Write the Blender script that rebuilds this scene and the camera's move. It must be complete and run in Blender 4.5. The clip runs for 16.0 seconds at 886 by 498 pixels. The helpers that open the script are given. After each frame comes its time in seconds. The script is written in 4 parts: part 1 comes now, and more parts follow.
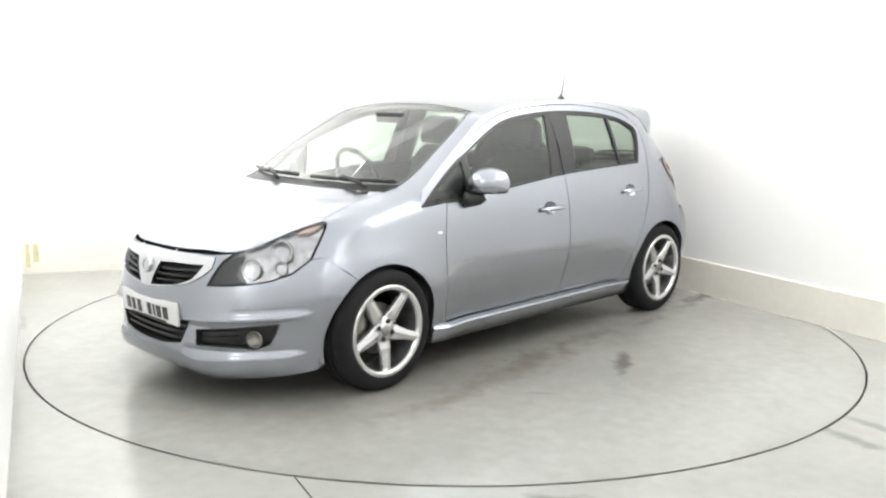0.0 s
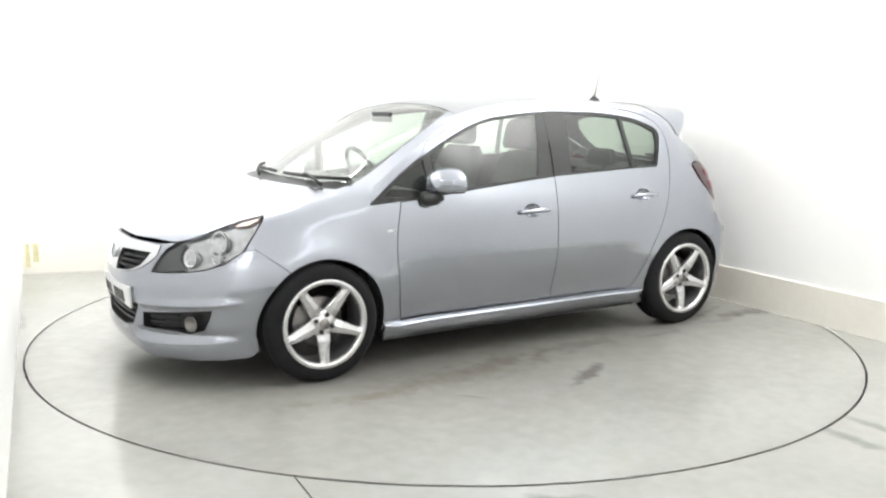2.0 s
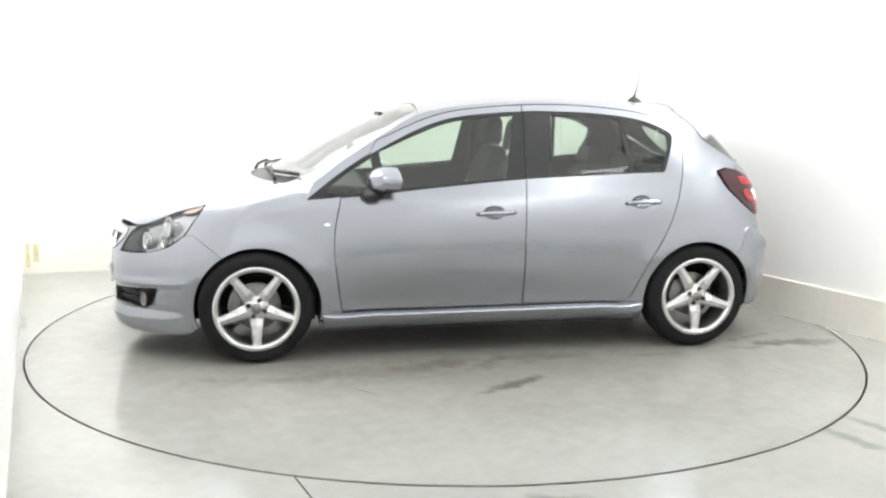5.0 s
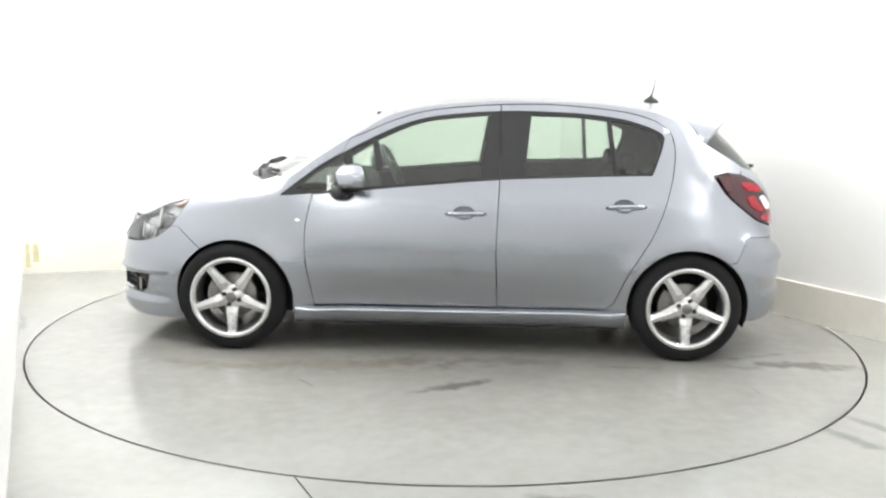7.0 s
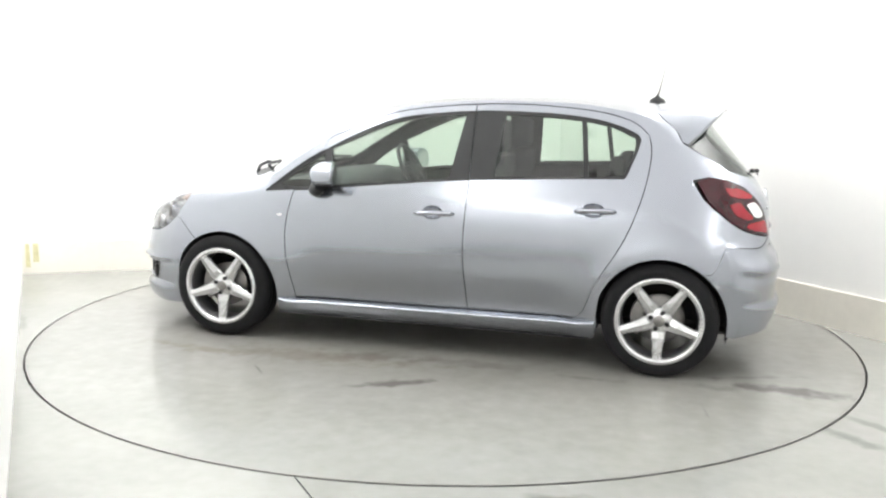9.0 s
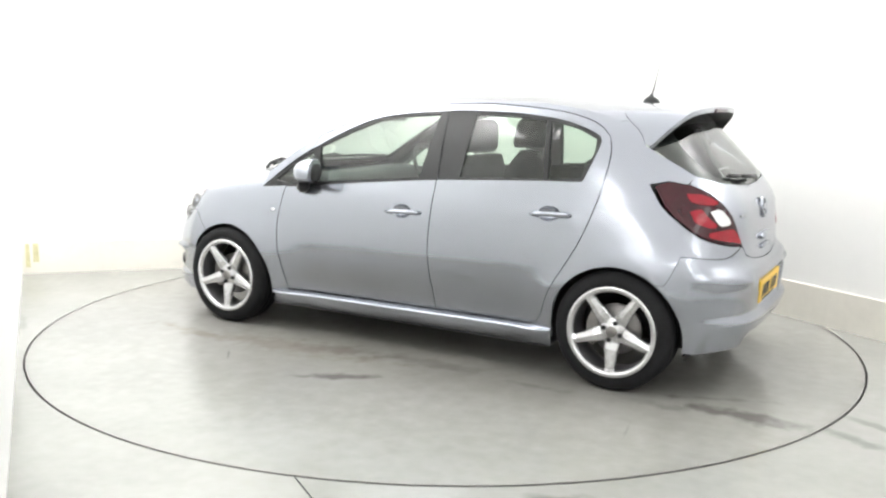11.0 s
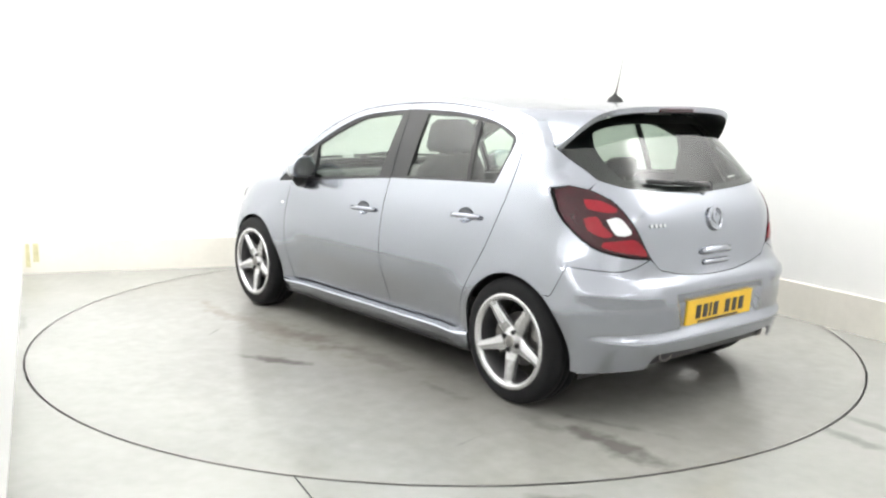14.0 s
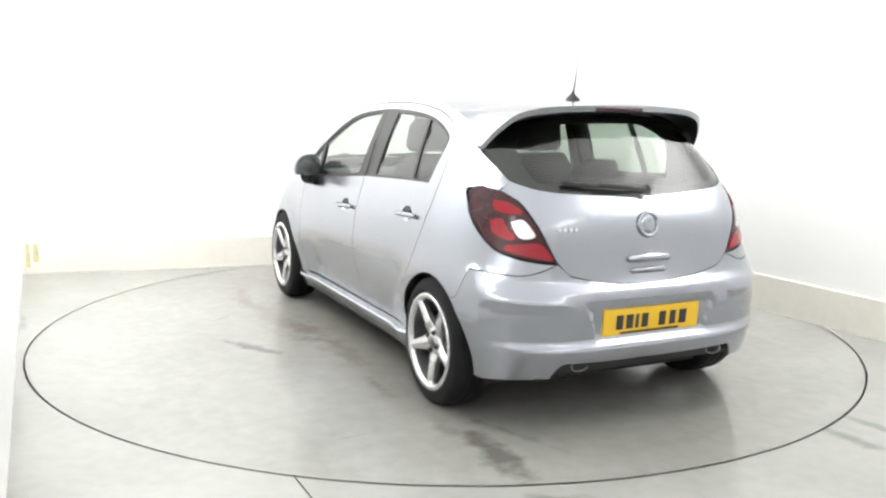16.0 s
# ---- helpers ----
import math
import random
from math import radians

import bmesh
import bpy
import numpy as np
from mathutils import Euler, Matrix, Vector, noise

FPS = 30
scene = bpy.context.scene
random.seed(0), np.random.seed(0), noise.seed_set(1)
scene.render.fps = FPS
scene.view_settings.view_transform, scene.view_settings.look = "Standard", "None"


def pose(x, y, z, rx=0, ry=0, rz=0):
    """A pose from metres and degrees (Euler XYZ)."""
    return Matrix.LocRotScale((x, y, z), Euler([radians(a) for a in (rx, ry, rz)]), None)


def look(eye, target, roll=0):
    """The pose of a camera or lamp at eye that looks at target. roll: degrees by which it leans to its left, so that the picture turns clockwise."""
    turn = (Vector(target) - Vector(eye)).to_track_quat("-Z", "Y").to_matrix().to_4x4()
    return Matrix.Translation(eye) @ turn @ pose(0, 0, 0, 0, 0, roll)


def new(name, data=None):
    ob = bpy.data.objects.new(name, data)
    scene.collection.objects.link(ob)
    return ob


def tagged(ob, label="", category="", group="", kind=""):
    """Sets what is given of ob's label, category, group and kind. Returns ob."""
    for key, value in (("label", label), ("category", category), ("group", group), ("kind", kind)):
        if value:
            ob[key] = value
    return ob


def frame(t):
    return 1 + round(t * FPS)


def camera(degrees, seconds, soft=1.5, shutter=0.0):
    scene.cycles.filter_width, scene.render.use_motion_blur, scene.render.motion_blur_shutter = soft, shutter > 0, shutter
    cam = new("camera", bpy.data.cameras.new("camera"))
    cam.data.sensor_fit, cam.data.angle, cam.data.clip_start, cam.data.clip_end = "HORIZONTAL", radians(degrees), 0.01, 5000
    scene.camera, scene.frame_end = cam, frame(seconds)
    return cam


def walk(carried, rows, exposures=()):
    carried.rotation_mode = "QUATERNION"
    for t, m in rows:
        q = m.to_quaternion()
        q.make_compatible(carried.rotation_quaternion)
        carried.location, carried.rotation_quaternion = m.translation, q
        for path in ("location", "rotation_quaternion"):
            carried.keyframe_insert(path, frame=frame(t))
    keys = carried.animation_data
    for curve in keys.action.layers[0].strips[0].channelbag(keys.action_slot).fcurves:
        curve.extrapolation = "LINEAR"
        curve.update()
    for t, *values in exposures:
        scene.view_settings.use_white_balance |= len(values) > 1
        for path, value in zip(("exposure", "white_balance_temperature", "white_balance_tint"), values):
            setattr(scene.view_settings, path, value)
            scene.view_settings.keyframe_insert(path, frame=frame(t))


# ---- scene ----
# camera: fixed on a tripod, looking over the turntable
cam = camera(52.7, 16.0, soft=2.3)
EYE = (0.0, -5.535, 1.405)
AIM = (EYE[0] - 0.00411, EYE[1] + 0.98628, EYE[2] - 0.16505)
walk(cam, [(0.0, look(EYE, AIM, 0.987)), (16.0, look(EYE, AIM, 0.987))])
TURN_AT_0, TURN_AT_8, TURN_AT_16 = 226.53, 171.27, 116.02   # the car's heading, degrees
PIVOT = (-0.085, -0.072)                                   # car's middle from the turntable's axle
TABLE_R = 2.432

# ---- light ----
world = bpy.data.worlds.new("world")
scene.world = world
world.use_nodes = True
world.node_tree.nodes["Background"].inputs[0].default_value = (1, 1, 1, 1)
world.node_tree.nodes["Background"].inputs[1].default_value = 0.05
scene.view_settings.exposure = -0.6


def area_lamp(name, at, target, sx, sy, watts, colour=(1, 1, 1)):
    data = bpy.data.lights.new(name, "AREA")
    data.shape, data.size, data.size_y, data.energy, data.color = "RECTANGLE", sx, sy, watts, colour
    ob = new(name, data)
    ob.matrix_world = look(at, target)
    return ob


# one luminous ceiling over the car and the camera, and unseen washes added to whiten the far walls
area_lamp("luminous_ceiling", (0.55, -2.75, 3.55), (0.55, -2.75, 0), 7.0, 10.2, 255)
area_lamp("wall_wash_back", (-0.9, 1.35, 3.3), (-1.15, 2.1, 0.6), 4.2, 0.7, 8)
area_lamp("wall_wash_side", (2.45, -0.75, 3.3), (3.05, -0.45, 2.95), 3.4, 0.7, 220)
area_lamp("wall_wash_left", (-1.75, -0.9, 3.3), (-2.4, -0.8, 2.9), 3.5, 0.7, 290)
# added round the camera to brighten what the car's sides reflect
area_lamp("wall_wash_near", (0.6, -7.2, 3.3), (0.6, -8.0, 0.9), 6.5, 0.8, 30)
area_lamp("wall_wash_camera_left", (-2.3, -5.8, 3.3), (-3.0, -5.8, 0.6), 3.8, 0.7, 110)
area_lamp("wall_wash_camera_right", (3.5, -5.8, 3.3), (4.2, -5.8, 0.6), 3.8, 0.7, 55)


# ---- materials ----
def material(name, colour=(0.8, 0.8, 0.8), rough=0.5, metal=0.0, grain=0.0, scale=8.0, bump=0.0, coat=0.0, tint=None):
    """A surface whose colour and gloss vary by noise at two scales."""
    m = bpy.data.materials.new(name)
    m.use_nodes = True
    n, k = m.node_tree.nodes, m.node_tree.links
    b = n["Principled BSDF"]
    b.inputs["Base Color"].default_value = (*colour, 1)
    b.inputs["Roughness"].default_value, b.inputs["Metallic"].default_value = rough, metal
    b.inputs["Coat Weight"].default_value, b.inputs["Coat Roughness"].default_value = coat, 0.04
    if grain or bump:
        at = n.new("ShaderNodeTexCoord")
        big, small = n.new("ShaderNodeTexNoise"), n.new("ShaderNodeTexNoise")
        big.inputs["Scale"].default_value, small.inputs["Scale"].default_value = scale, scale * 14
        big.inputs["Detail"].default_value, small.inputs["Detail"].default_value = 3, 4
        mix = n.new("ShaderNodeMath")
        mix.operation = "MULTIPLY_ADD"
        mix.inputs[1].default_value = 0.45
        for t in (big, small):
            k.new(at.outputs["Object"], t.inputs["Vector"])
        k.new(small.outputs["Fac"], mix.inputs[0])
        k.new(big.outputs["Fac"], mix.inputs[2])
        ramp = n.new("ShaderNodeValToRGB")
        ramp.color_ramp.elements[0].position, ramp.color_ramp.elements[1].position = 0.45, 1.0
        other = tint or tuple(c * (1 - grain) for c in colour)
        ramp.color_ramp.elements[0].color, ramp.color_ramp.elements[1].color = (*colour, 1), (*other, 1)
        k.new(mix.outputs[0], ramp.inputs[0])
        k.new(ramp.outputs[0], b.inputs["Base Color"])
        if bump:
            bp = n.new("ShaderNodeBump")
            bp.inputs["Strength"].default_value, bp.inputs["Distance"].default_value = bump, 0.004
            k.new(mix.outputs[0], bp.inputs["Height"])
            k.new(bp.outputs[0], b.inputs["Normal"])
    return m


def glass(name, colour, gloss=1.45):
    """A thin pane: tinted see-through sheet with a mirror gloss that grows at grazing angles."""
    m = bpy.data.materials.new(name)
    m.use_nodes = True
    n, k = m.node_tree.nodes, m.node_tree.links
    n.remove(n["Principled BSDF"])
    see, shine, mix, fr, power, scale = (n.new("ShaderNode" + t) for t in ("BsdfTransparent", "BsdfGlossy", "MixShader", "LayerWeight", "Math", "Math"))
    see.inputs[0].default_value = (*colour, 1)
    shine.inputs[0].default_value, shine.inputs[1].default_value = (1, 1, 1, 1), 0.02
    fr.inputs[0].default_value = 0.5
    power.operation, scale.operation = "POWER", "MULTIPLY_ADD"
    power.inputs[1].default_value = 5.0
    base = ((gloss - 1) / (gloss + 1)) ** 2
    scale.inputs[1].default_value, scale.inputs[2].default_value = 1 - base, base
    k.new(fr.outputs["Facing"], power.inputs[0])
    k.new(power.outputs[0], scale.inputs[0])
    k.new(scale.outputs[0], mix.inputs[0])
    k.new(see.outputs[0], mix.inputs[1])
    k.new(shine.outputs[0], mix.inputs[2])
    k.new(mix.outputs[0], n["Material Output"].inputs[0])
    return m


PAINT = material("silver_blue_paint", (0.365, 0.382, 0.424), 0.21, 0.92, 0.04, 1.5, 0.0, 0.25)
WALL = material("white_wall_paint", (0.86, 0.86, 0.845), 0.7, 0, 0.04, 0.8, 0.1)
SKIRT = material("cream_skirting", (0.80, 0.772, 0.70), 0.5, 0, 0.12, 1.5, 0.1)
CEIL = material("white_ceiling_paint", (0.82, 0.82, 0.81), 0.8, 0, 0.05, 1.0, 0.1)
BLACK = material("black_trim", (0.014, 0.015, 0.016), 0.45, 0, 0.3, 12, 0.1)
DARK = material("dark_cavity", (0.012, 0.012, 0.013), 0.8, 0, 0.3, 9)
RUBBER = material("tyre_rubber", (0.011, 0.011, 0.012), 0.8, 0, 0.35, 10, 0.2)
RUBBER.node_tree.nodes["Principled BSDF"].inputs["Specular IOR Level"].default_value = 0.25
ALLOY = material("silver_alloy", (0.62, 0.62, 0.63), 0.24, 0.8, 0.08, 6, 0.0, 0.4)
BARREL = material("dark_wheel_barrel", (0.16, 0.16, 0.165), 0.45, 0.6, 0.3, 8)
STEEL = material("brake_steel", (0.30, 0.29, 0.28), 0.4, 0.9, 0.3, 20)
CHROME = material("chrome", (0.62, 0.63, 0.65), 0.14, 1.0, 0.05, 5)
CLOTH = material("dark_seat_cloth", (0.045, 0.046, 0.05), 0.9, 0, 0.3, 14, 0.3)
DASH = material("dark_dashboard_plastic", (0.05, 0.052, 0.055), 0.6, 0, 0.2, 20, 0.2)
LINING = material("light_grey_headlining", (0.45, 0.45, 0.43), 0.9, 0, 0.1, 12)
RED = material("red_lamp_lens", (0.32, 0.004, 0.016), 0.14, 0, 0.25, 20)
DEEPRED = material("dark_red_lamp_lens", (0.045, 0.003, 0.008), 0.14, 0, 0.3, 14)
CLEARLENS = material("clear_reflector", (0.85, 0.85, 0.86), 0.25, 0.25, 0.2, 25)
YELLOW = material("yellow_number_plate", (0.80, 0.50, 0.03), 0.4, 0, 0.06, 10)
WHITEPLATE = material("white_number_plate", (0.80, 0.80, 0.80), 0.4, 0, 0.05, 10)
TAPE = material("faded_yellow_tape", (0.70, 0.66, 0.40), 0.6, 0, 0.3, 18)
INK = material("plate_black", (0.035, 0.033, 0.03), 0.5, 0, 0.1, 20)
GLASS = glass("green_tinted_glass", (0.74, 0.83, 0.755), 1.68)
SCREEN = glass("windscreen_glass", (0.78, 0.85, 0.79), 2.0)
DARKGLASS = glass("dark_rear_glass", (0.44, 0.485, 0.45), 1.6)
REFLECTOR = material("lamp_reflector", (0.55, 0.55, 0.56), 0.22, 0.85, 0.4, 30)
AMBER = material("amber_lamp_filter", (0.50, 0.38, 0.33), 0.25, 0.2, 0.3, 25)
LENS = glass("lamp_lens", (0.95, 0.96, 0.97), 1.3)


def floor_material(name, spots=()):
    """Worn glossy floor paint: broad stains, fine grain, and dark spots (scuffs, and painted shade under a car) of
    given place (x, y), half sizes and turn.
    """
    m = material(name, (0.34, 0.34, 0.32), 0.215, 0, 0.20, 1.1, 0.015, 0.0)
    n, k = m.node_tree.nodes, m.node_tree.links
    b = n["Principled BSDF"]
    src = b.inputs["Base Color"].links[0].from_socket
    at = n.new("ShaderNodeTexCoord")
    wob = n.new("ShaderNodeTexNoise")
    wob.inputs["Scale"].default_value, wob.inputs["Detail"].default_value = 9, 6
    k.new(at.outputs["Object"], wob.inputs["Vector"])
    # the gloss varies with the wear
    wear = n.new("ShaderNodeTexNoise")
    wear.inputs["Scale"].default_value, wear.inputs["Detail"].default_value, wear.inputs["Roughness"].default_value = 1.7, 8, 0.65
    k.new(at.outputs["Object"], wear.inputs["Vector"])
    gloss = n.new("ShaderNodeMapRange")
    gloss.inputs["From Min"].default_value, gloss.inputs["From Max"].default_value = 0.35, 0.68
    gloss.inputs["To Min"].default_value, gloss.inputs["To Max"].default_value = 0.11, 0.25
    k.new(wear.outputs["Fac"], gloss.inputs["Value"])
    k.new(gloss.outputs[0], b.inputs["Roughness"])
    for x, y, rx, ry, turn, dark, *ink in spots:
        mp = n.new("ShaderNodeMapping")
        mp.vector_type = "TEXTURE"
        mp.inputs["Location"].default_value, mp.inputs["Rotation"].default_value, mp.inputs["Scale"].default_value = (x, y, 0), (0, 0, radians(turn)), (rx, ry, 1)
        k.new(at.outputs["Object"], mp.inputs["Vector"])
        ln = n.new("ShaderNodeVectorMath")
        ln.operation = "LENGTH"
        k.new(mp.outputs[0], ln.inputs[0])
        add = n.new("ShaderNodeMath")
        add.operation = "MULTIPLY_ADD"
        # the wide spot, grime with the car's shade, gets a softer edge
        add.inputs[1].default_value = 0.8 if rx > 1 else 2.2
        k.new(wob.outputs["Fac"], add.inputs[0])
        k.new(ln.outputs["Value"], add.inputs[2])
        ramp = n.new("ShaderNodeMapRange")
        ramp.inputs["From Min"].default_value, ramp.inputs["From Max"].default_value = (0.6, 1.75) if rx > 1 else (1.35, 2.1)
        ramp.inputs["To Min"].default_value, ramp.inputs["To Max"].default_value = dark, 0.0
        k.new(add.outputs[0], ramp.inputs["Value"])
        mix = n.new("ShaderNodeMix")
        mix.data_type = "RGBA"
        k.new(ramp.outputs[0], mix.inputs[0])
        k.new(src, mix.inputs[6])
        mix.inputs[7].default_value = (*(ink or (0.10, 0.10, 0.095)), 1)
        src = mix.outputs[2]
    k.new(src, b.inputs["Base Color"])
    return m


FLOOR = floor_material("floor_paint", ((1.75, -1.88, 0.34, 0.05, -57, 0.5), (1.93, -1.72, 0.30, 0.04, -57, 0.45), (0.42, -2.52, 0.16, 0.05, 0, 0.5), (-2.60, -0.20, 0.25, 0.03, 115, 0.3), (0.0, -3.2, 0.3, 0.1, 30, 0.2)))
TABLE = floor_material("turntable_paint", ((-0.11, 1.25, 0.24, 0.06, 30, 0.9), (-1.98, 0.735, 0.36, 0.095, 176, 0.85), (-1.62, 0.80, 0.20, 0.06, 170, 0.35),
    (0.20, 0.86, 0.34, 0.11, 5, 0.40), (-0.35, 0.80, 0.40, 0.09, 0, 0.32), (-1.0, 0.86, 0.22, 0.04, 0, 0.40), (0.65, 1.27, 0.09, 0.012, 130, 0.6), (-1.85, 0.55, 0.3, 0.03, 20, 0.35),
    # the first, car-wide spot is dirt and the car's painted-in shadow together
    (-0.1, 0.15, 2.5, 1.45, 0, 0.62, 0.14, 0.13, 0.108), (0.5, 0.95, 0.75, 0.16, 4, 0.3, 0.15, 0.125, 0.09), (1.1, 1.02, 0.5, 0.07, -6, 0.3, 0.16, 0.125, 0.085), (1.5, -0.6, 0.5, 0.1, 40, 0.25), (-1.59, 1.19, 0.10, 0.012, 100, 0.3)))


# ---- the car's surfaces: x forward, y to its left, z up, from the middle of the wheelbase ----
def curve(xs, ys):
    """A smooth monotone curve through the points, as a function."""
    xs, ys = np.array(xs, float), np.array(ys, float)
    h, d = np.diff(xs), np.diff(ys) / np.diff(xs)
    m = np.zeros(len(xs))
    m[0], m[-1] = d[0], d[-1]
    for i in range(1, len(xs) - 1):
        if d[i - 1] * d[i] > 0:
            a, b = 2 * h[i] + h[i - 1], h[i] + 2 * h[i - 1]
            m[i] = (a + b) / (a / d[i - 1] + b / d[i])

    def f(x):
        x = min(max(x, xs[0]), xs[-1])
        i = min(max(int(np.searchsorted(xs, x)) - 1, 0), len(h) - 1)
        t = (x - xs[i]) / h[i]
        return float((1 + 2 * t) * (1 - t) ** 2 * ys[i] + t * (1 - t) ** 2 * h[i] * m[i]
                     + t * t * (3 - 2 * t) * ys[i + 1] - t * t * (1 - t) * h[i] * m[i + 1])
    return f


WHEEL_F, WHEEL_R, HUB_Z = 1.2555, -1.2555, 0.300
side_width = curve([0.10, 0.20, 0.30, 0.42, 0.50, 0.62, 0.72, 0.80, 0.87, 0.93, 1.00, 1.15, 1.28, 1.36, 1.41, 1.46],
                   [0.736, 0.750, 0.766, 0.792, 0.805, 0.803, 0.795, 0.783, 0.767, 0.749, 0.729, 0.681, 0.631, 0.596, 0.566, 0.53])


front_line = curve([0.1, 0.4, 0.6, 0.72, 0.82, 0.90, 1.2], [1.615, 1.615, 1.595, 1.56, 1.50, 1.45, 1.45])
rear_line = curve([0.2, 0.4, 0.6, 0.76, 0.88, 1.04, 1.15, 1.25, 1.32, 1.40, 1.45], [-1.63, -1.63, -1.61, -1.52, -1.44, -1.37, -1.31, -1.27, -1.22, -1.18, -1.17])


def side_y(x, z):
    """Half the car's width at a point of its side."""
    y = side_width(z)
    up = min(max((z - 0.5) / 0.32, 0), 1)
    up = up * up * (3 - 2 * up)
    if x > 0.4:
        y -= (0.030 + 0.040 * up) * ((x - 0.4) / 1.2) ** 1.6
    # the plan rounds towards the nose and the tail
    y -= 0.60 * max(0.0, x - front_line(z) + 0.25) ** 2
    y -= 0.36 * max(0.0, rear_line(z) + 0.28 - x) ** 2
    # the doors draw in above the sill
    along = min(max((0.92 - abs(x + 0.03)) / 0.30, 0), 1)
    along = along * along * (3 - 2 * along)
    dip = min(max((0.57 - z) / 0.27, 0), 1)
    y -= along * (0.026 * (1 - (1 - dip) ** 2) + 0.008 * math.exp(-((z - 0.29) / 0.10) ** 2))
    for wx in (WHEEL_F, WHEEL_R):
        r = math.hypot(x - wx, z - HUB_Z)
        y += 0.013 * math.exp(-((r - 0.33) / 0.085) ** 2) * (1 if z > HUB_Z else math.exp(-((z - HUB_Z) / 0.2) ** 2))
    return y


# lengthwise strip over the car: middle line (x, z), edge line on the side (x, z), squareness of the plan
NOSE_LINES = (
    (2.005, 0.135, 1.60, 0.150, 3.6), (2.045, 0.165, 1.61, 0.185, 3.6), (2.058, 0.230, 1.615, 0.240, 3.5),
    (2.060, 0.360, 1.615, 0.380, 3.3), (2.072, 0.460, 1.610, 0.490, 3.0), (2.070, 0.535, 1.595, 0.600, 2.8),
    (2.050, 0.640, 1.560, 0.720, 2.6), (2.010, 0.700, 1.500, 0.815, 2.5), (1.930, 0.752, 1.420, 0.850, 2.5),
    (1.700, 0.836, 1.310, 0.868, 2.5), (1.450, 0.912, 1.165, 0.898, 2.6), (1.270, 0.955, 1.015, 0.930, 2.6))
CABIN_LINES = (
    (1.180, 0.985, 0.962, 0.955, 2.5), (0.900, 1.135, 0.780, 1.083, 2.5), (0.600, 1.278, 0.560, 1.220, 2.4),
    (0.330, 1.380, 0.360, 1.326, 2.4), (0.050, 1.413, 0.080, 1.378, 2.6), (-0.300, 1.428, -0.300, 1.404, 2.8),
    (-0.700, 1.426, -0.700, 1.398, 2.8), (-1.100, 1.408, -1.020, 1.360, 2.8), (-1.400, 1.392, -1.190, 1.310, 2.8))
TAIL_LINES = (
    (-1.440, 1.330, -1.270, 1.250, 3.2), (-1.560, 1.180, -1.310, 1.150, 5.6), (-1.715, 0.990, -1.370, 1.040, 7.0),
    (-1.778, 0.880, -1.440, 0.880, 6.0), (-1.790, 0.760, -1.520, 0.760, 5.2), (-1.800, 0.650, -1.585, 0.660, 5.0),
    (-1.845, 0.600, -1.610, 0.600, 5.0), (-1.850, 0.520, -1.620, 0.520, 5.0), (-1.842, 0.395, -1.630, 0.405, 5.0),
    (-1.866, 0.370, -1.640, 0.380, 5.0), (-1.830, 0.245, -1.630, 0.225, 5.0))
STATIONS = NOSE_LINES + CABIN_LINES + TAIL_LINES
_at = [0.0]
for _a, _b in zip(STATIONS, STATIONS[1:]):
    _at.append(_at[-1] + math.hypot(_b[0] - _a[0], _b[1] - _a[1]))
mid_x, mid_z, edge_x, edge_z, square = (curve(_at, [row[i] for row in STATIONS]) for i in range(5))


def side_point(x, z, off=0.0):
    e = 0.004
    fx = (side_y(x + e, z) - side_y(x - e, z)) / (2 * e)
    fz = (side_y(x, z + e) - side_y(x, z - e)) / (2 * e)
    n = math.sqrt(1 + fx * fx + fz * fz)
    return Vector((x - off * fx / n, side_y(x, z) + off / n, z - off * fz / n))


def strip_base(s, y):
    ex, ez = edge_x(s), edge_z(s)
    k = min(abs(y) / side_y(ex, ez), 1.0) ** square(s)
    return Vector((mid_x(s) + (ex - mid_x(s)) * k, y, mid_z(s) + (ez - mid_z(s)) * k))


def strip_point(s, y, off=0.0):
    p = strip_base(s, y)
    if off:
        e = 0.006
        n = (strip_base(s + e, y) - strip_base(s - e, y)).cross(strip_base(s, y + e) - strip_base(s, y - e))
        p += n.normalized() * -off
    return p


def strip_edge(s):
    return side_y(edge_x(s), edge_z(s))


# ---- mesh helpers ----
def part(name, bm, mat, parent=None, label="", smooth=False):
    me = bpy.data.meshes.new(name)
    bm.normal_update()
    for f in bm.faces:
        f.smooth = f.smooth or smooth
    bm.to_mesh(me)
    bm.free()
    for m in (mat if isinstance(mat, (list, tuple)) else [mat]):
        me.materials.append(m)
    ob = new(name, me)
    ob.parent = parent
    if label:
        tagged(ob, label)
    return ob


def mirrored(ob, parent=None):
    """The same part on the car's other side."""
    me = ob.data.copy()
    me.transform(Matrix.Diagonal((1, -1, 1, 1)))
    me.flip_normals()
    other = new(ob.name, me)
    other.parent = parent or ob.parent
    other.matrix_basis = Matrix.Diagonal((1, 1, 1, 1))
    other.location = (ob.location.x, -ob.location.y, ob.location.z)
    if ob.get("label"):
        tagged(other, ob["label"])
    return other


def spline(points, step=0.03):
    """An open smooth line through the points, cut into short pieces; its last point is left out."""
    pts = [np.array(q, float) for q in points]
    pts = [2 * pts[0] - pts[1], *pts, 2 * pts[-1] - pts[-2]]
    out = []
    for a, b, c, d in zip(pts, pts[1:], pts[2:], pts[3:]):
        n = max(1, int(np.linalg.norm(c - b) / step))
        for i in range(n):
            t = i / n
            out.append(tuple(0.5 * (2 * b + (c - a) * t + (2 * a - 5 * b + 4 * c - d) * t * t + (3 * b - a - 3 * c + d) * t ** 3)))
    return out


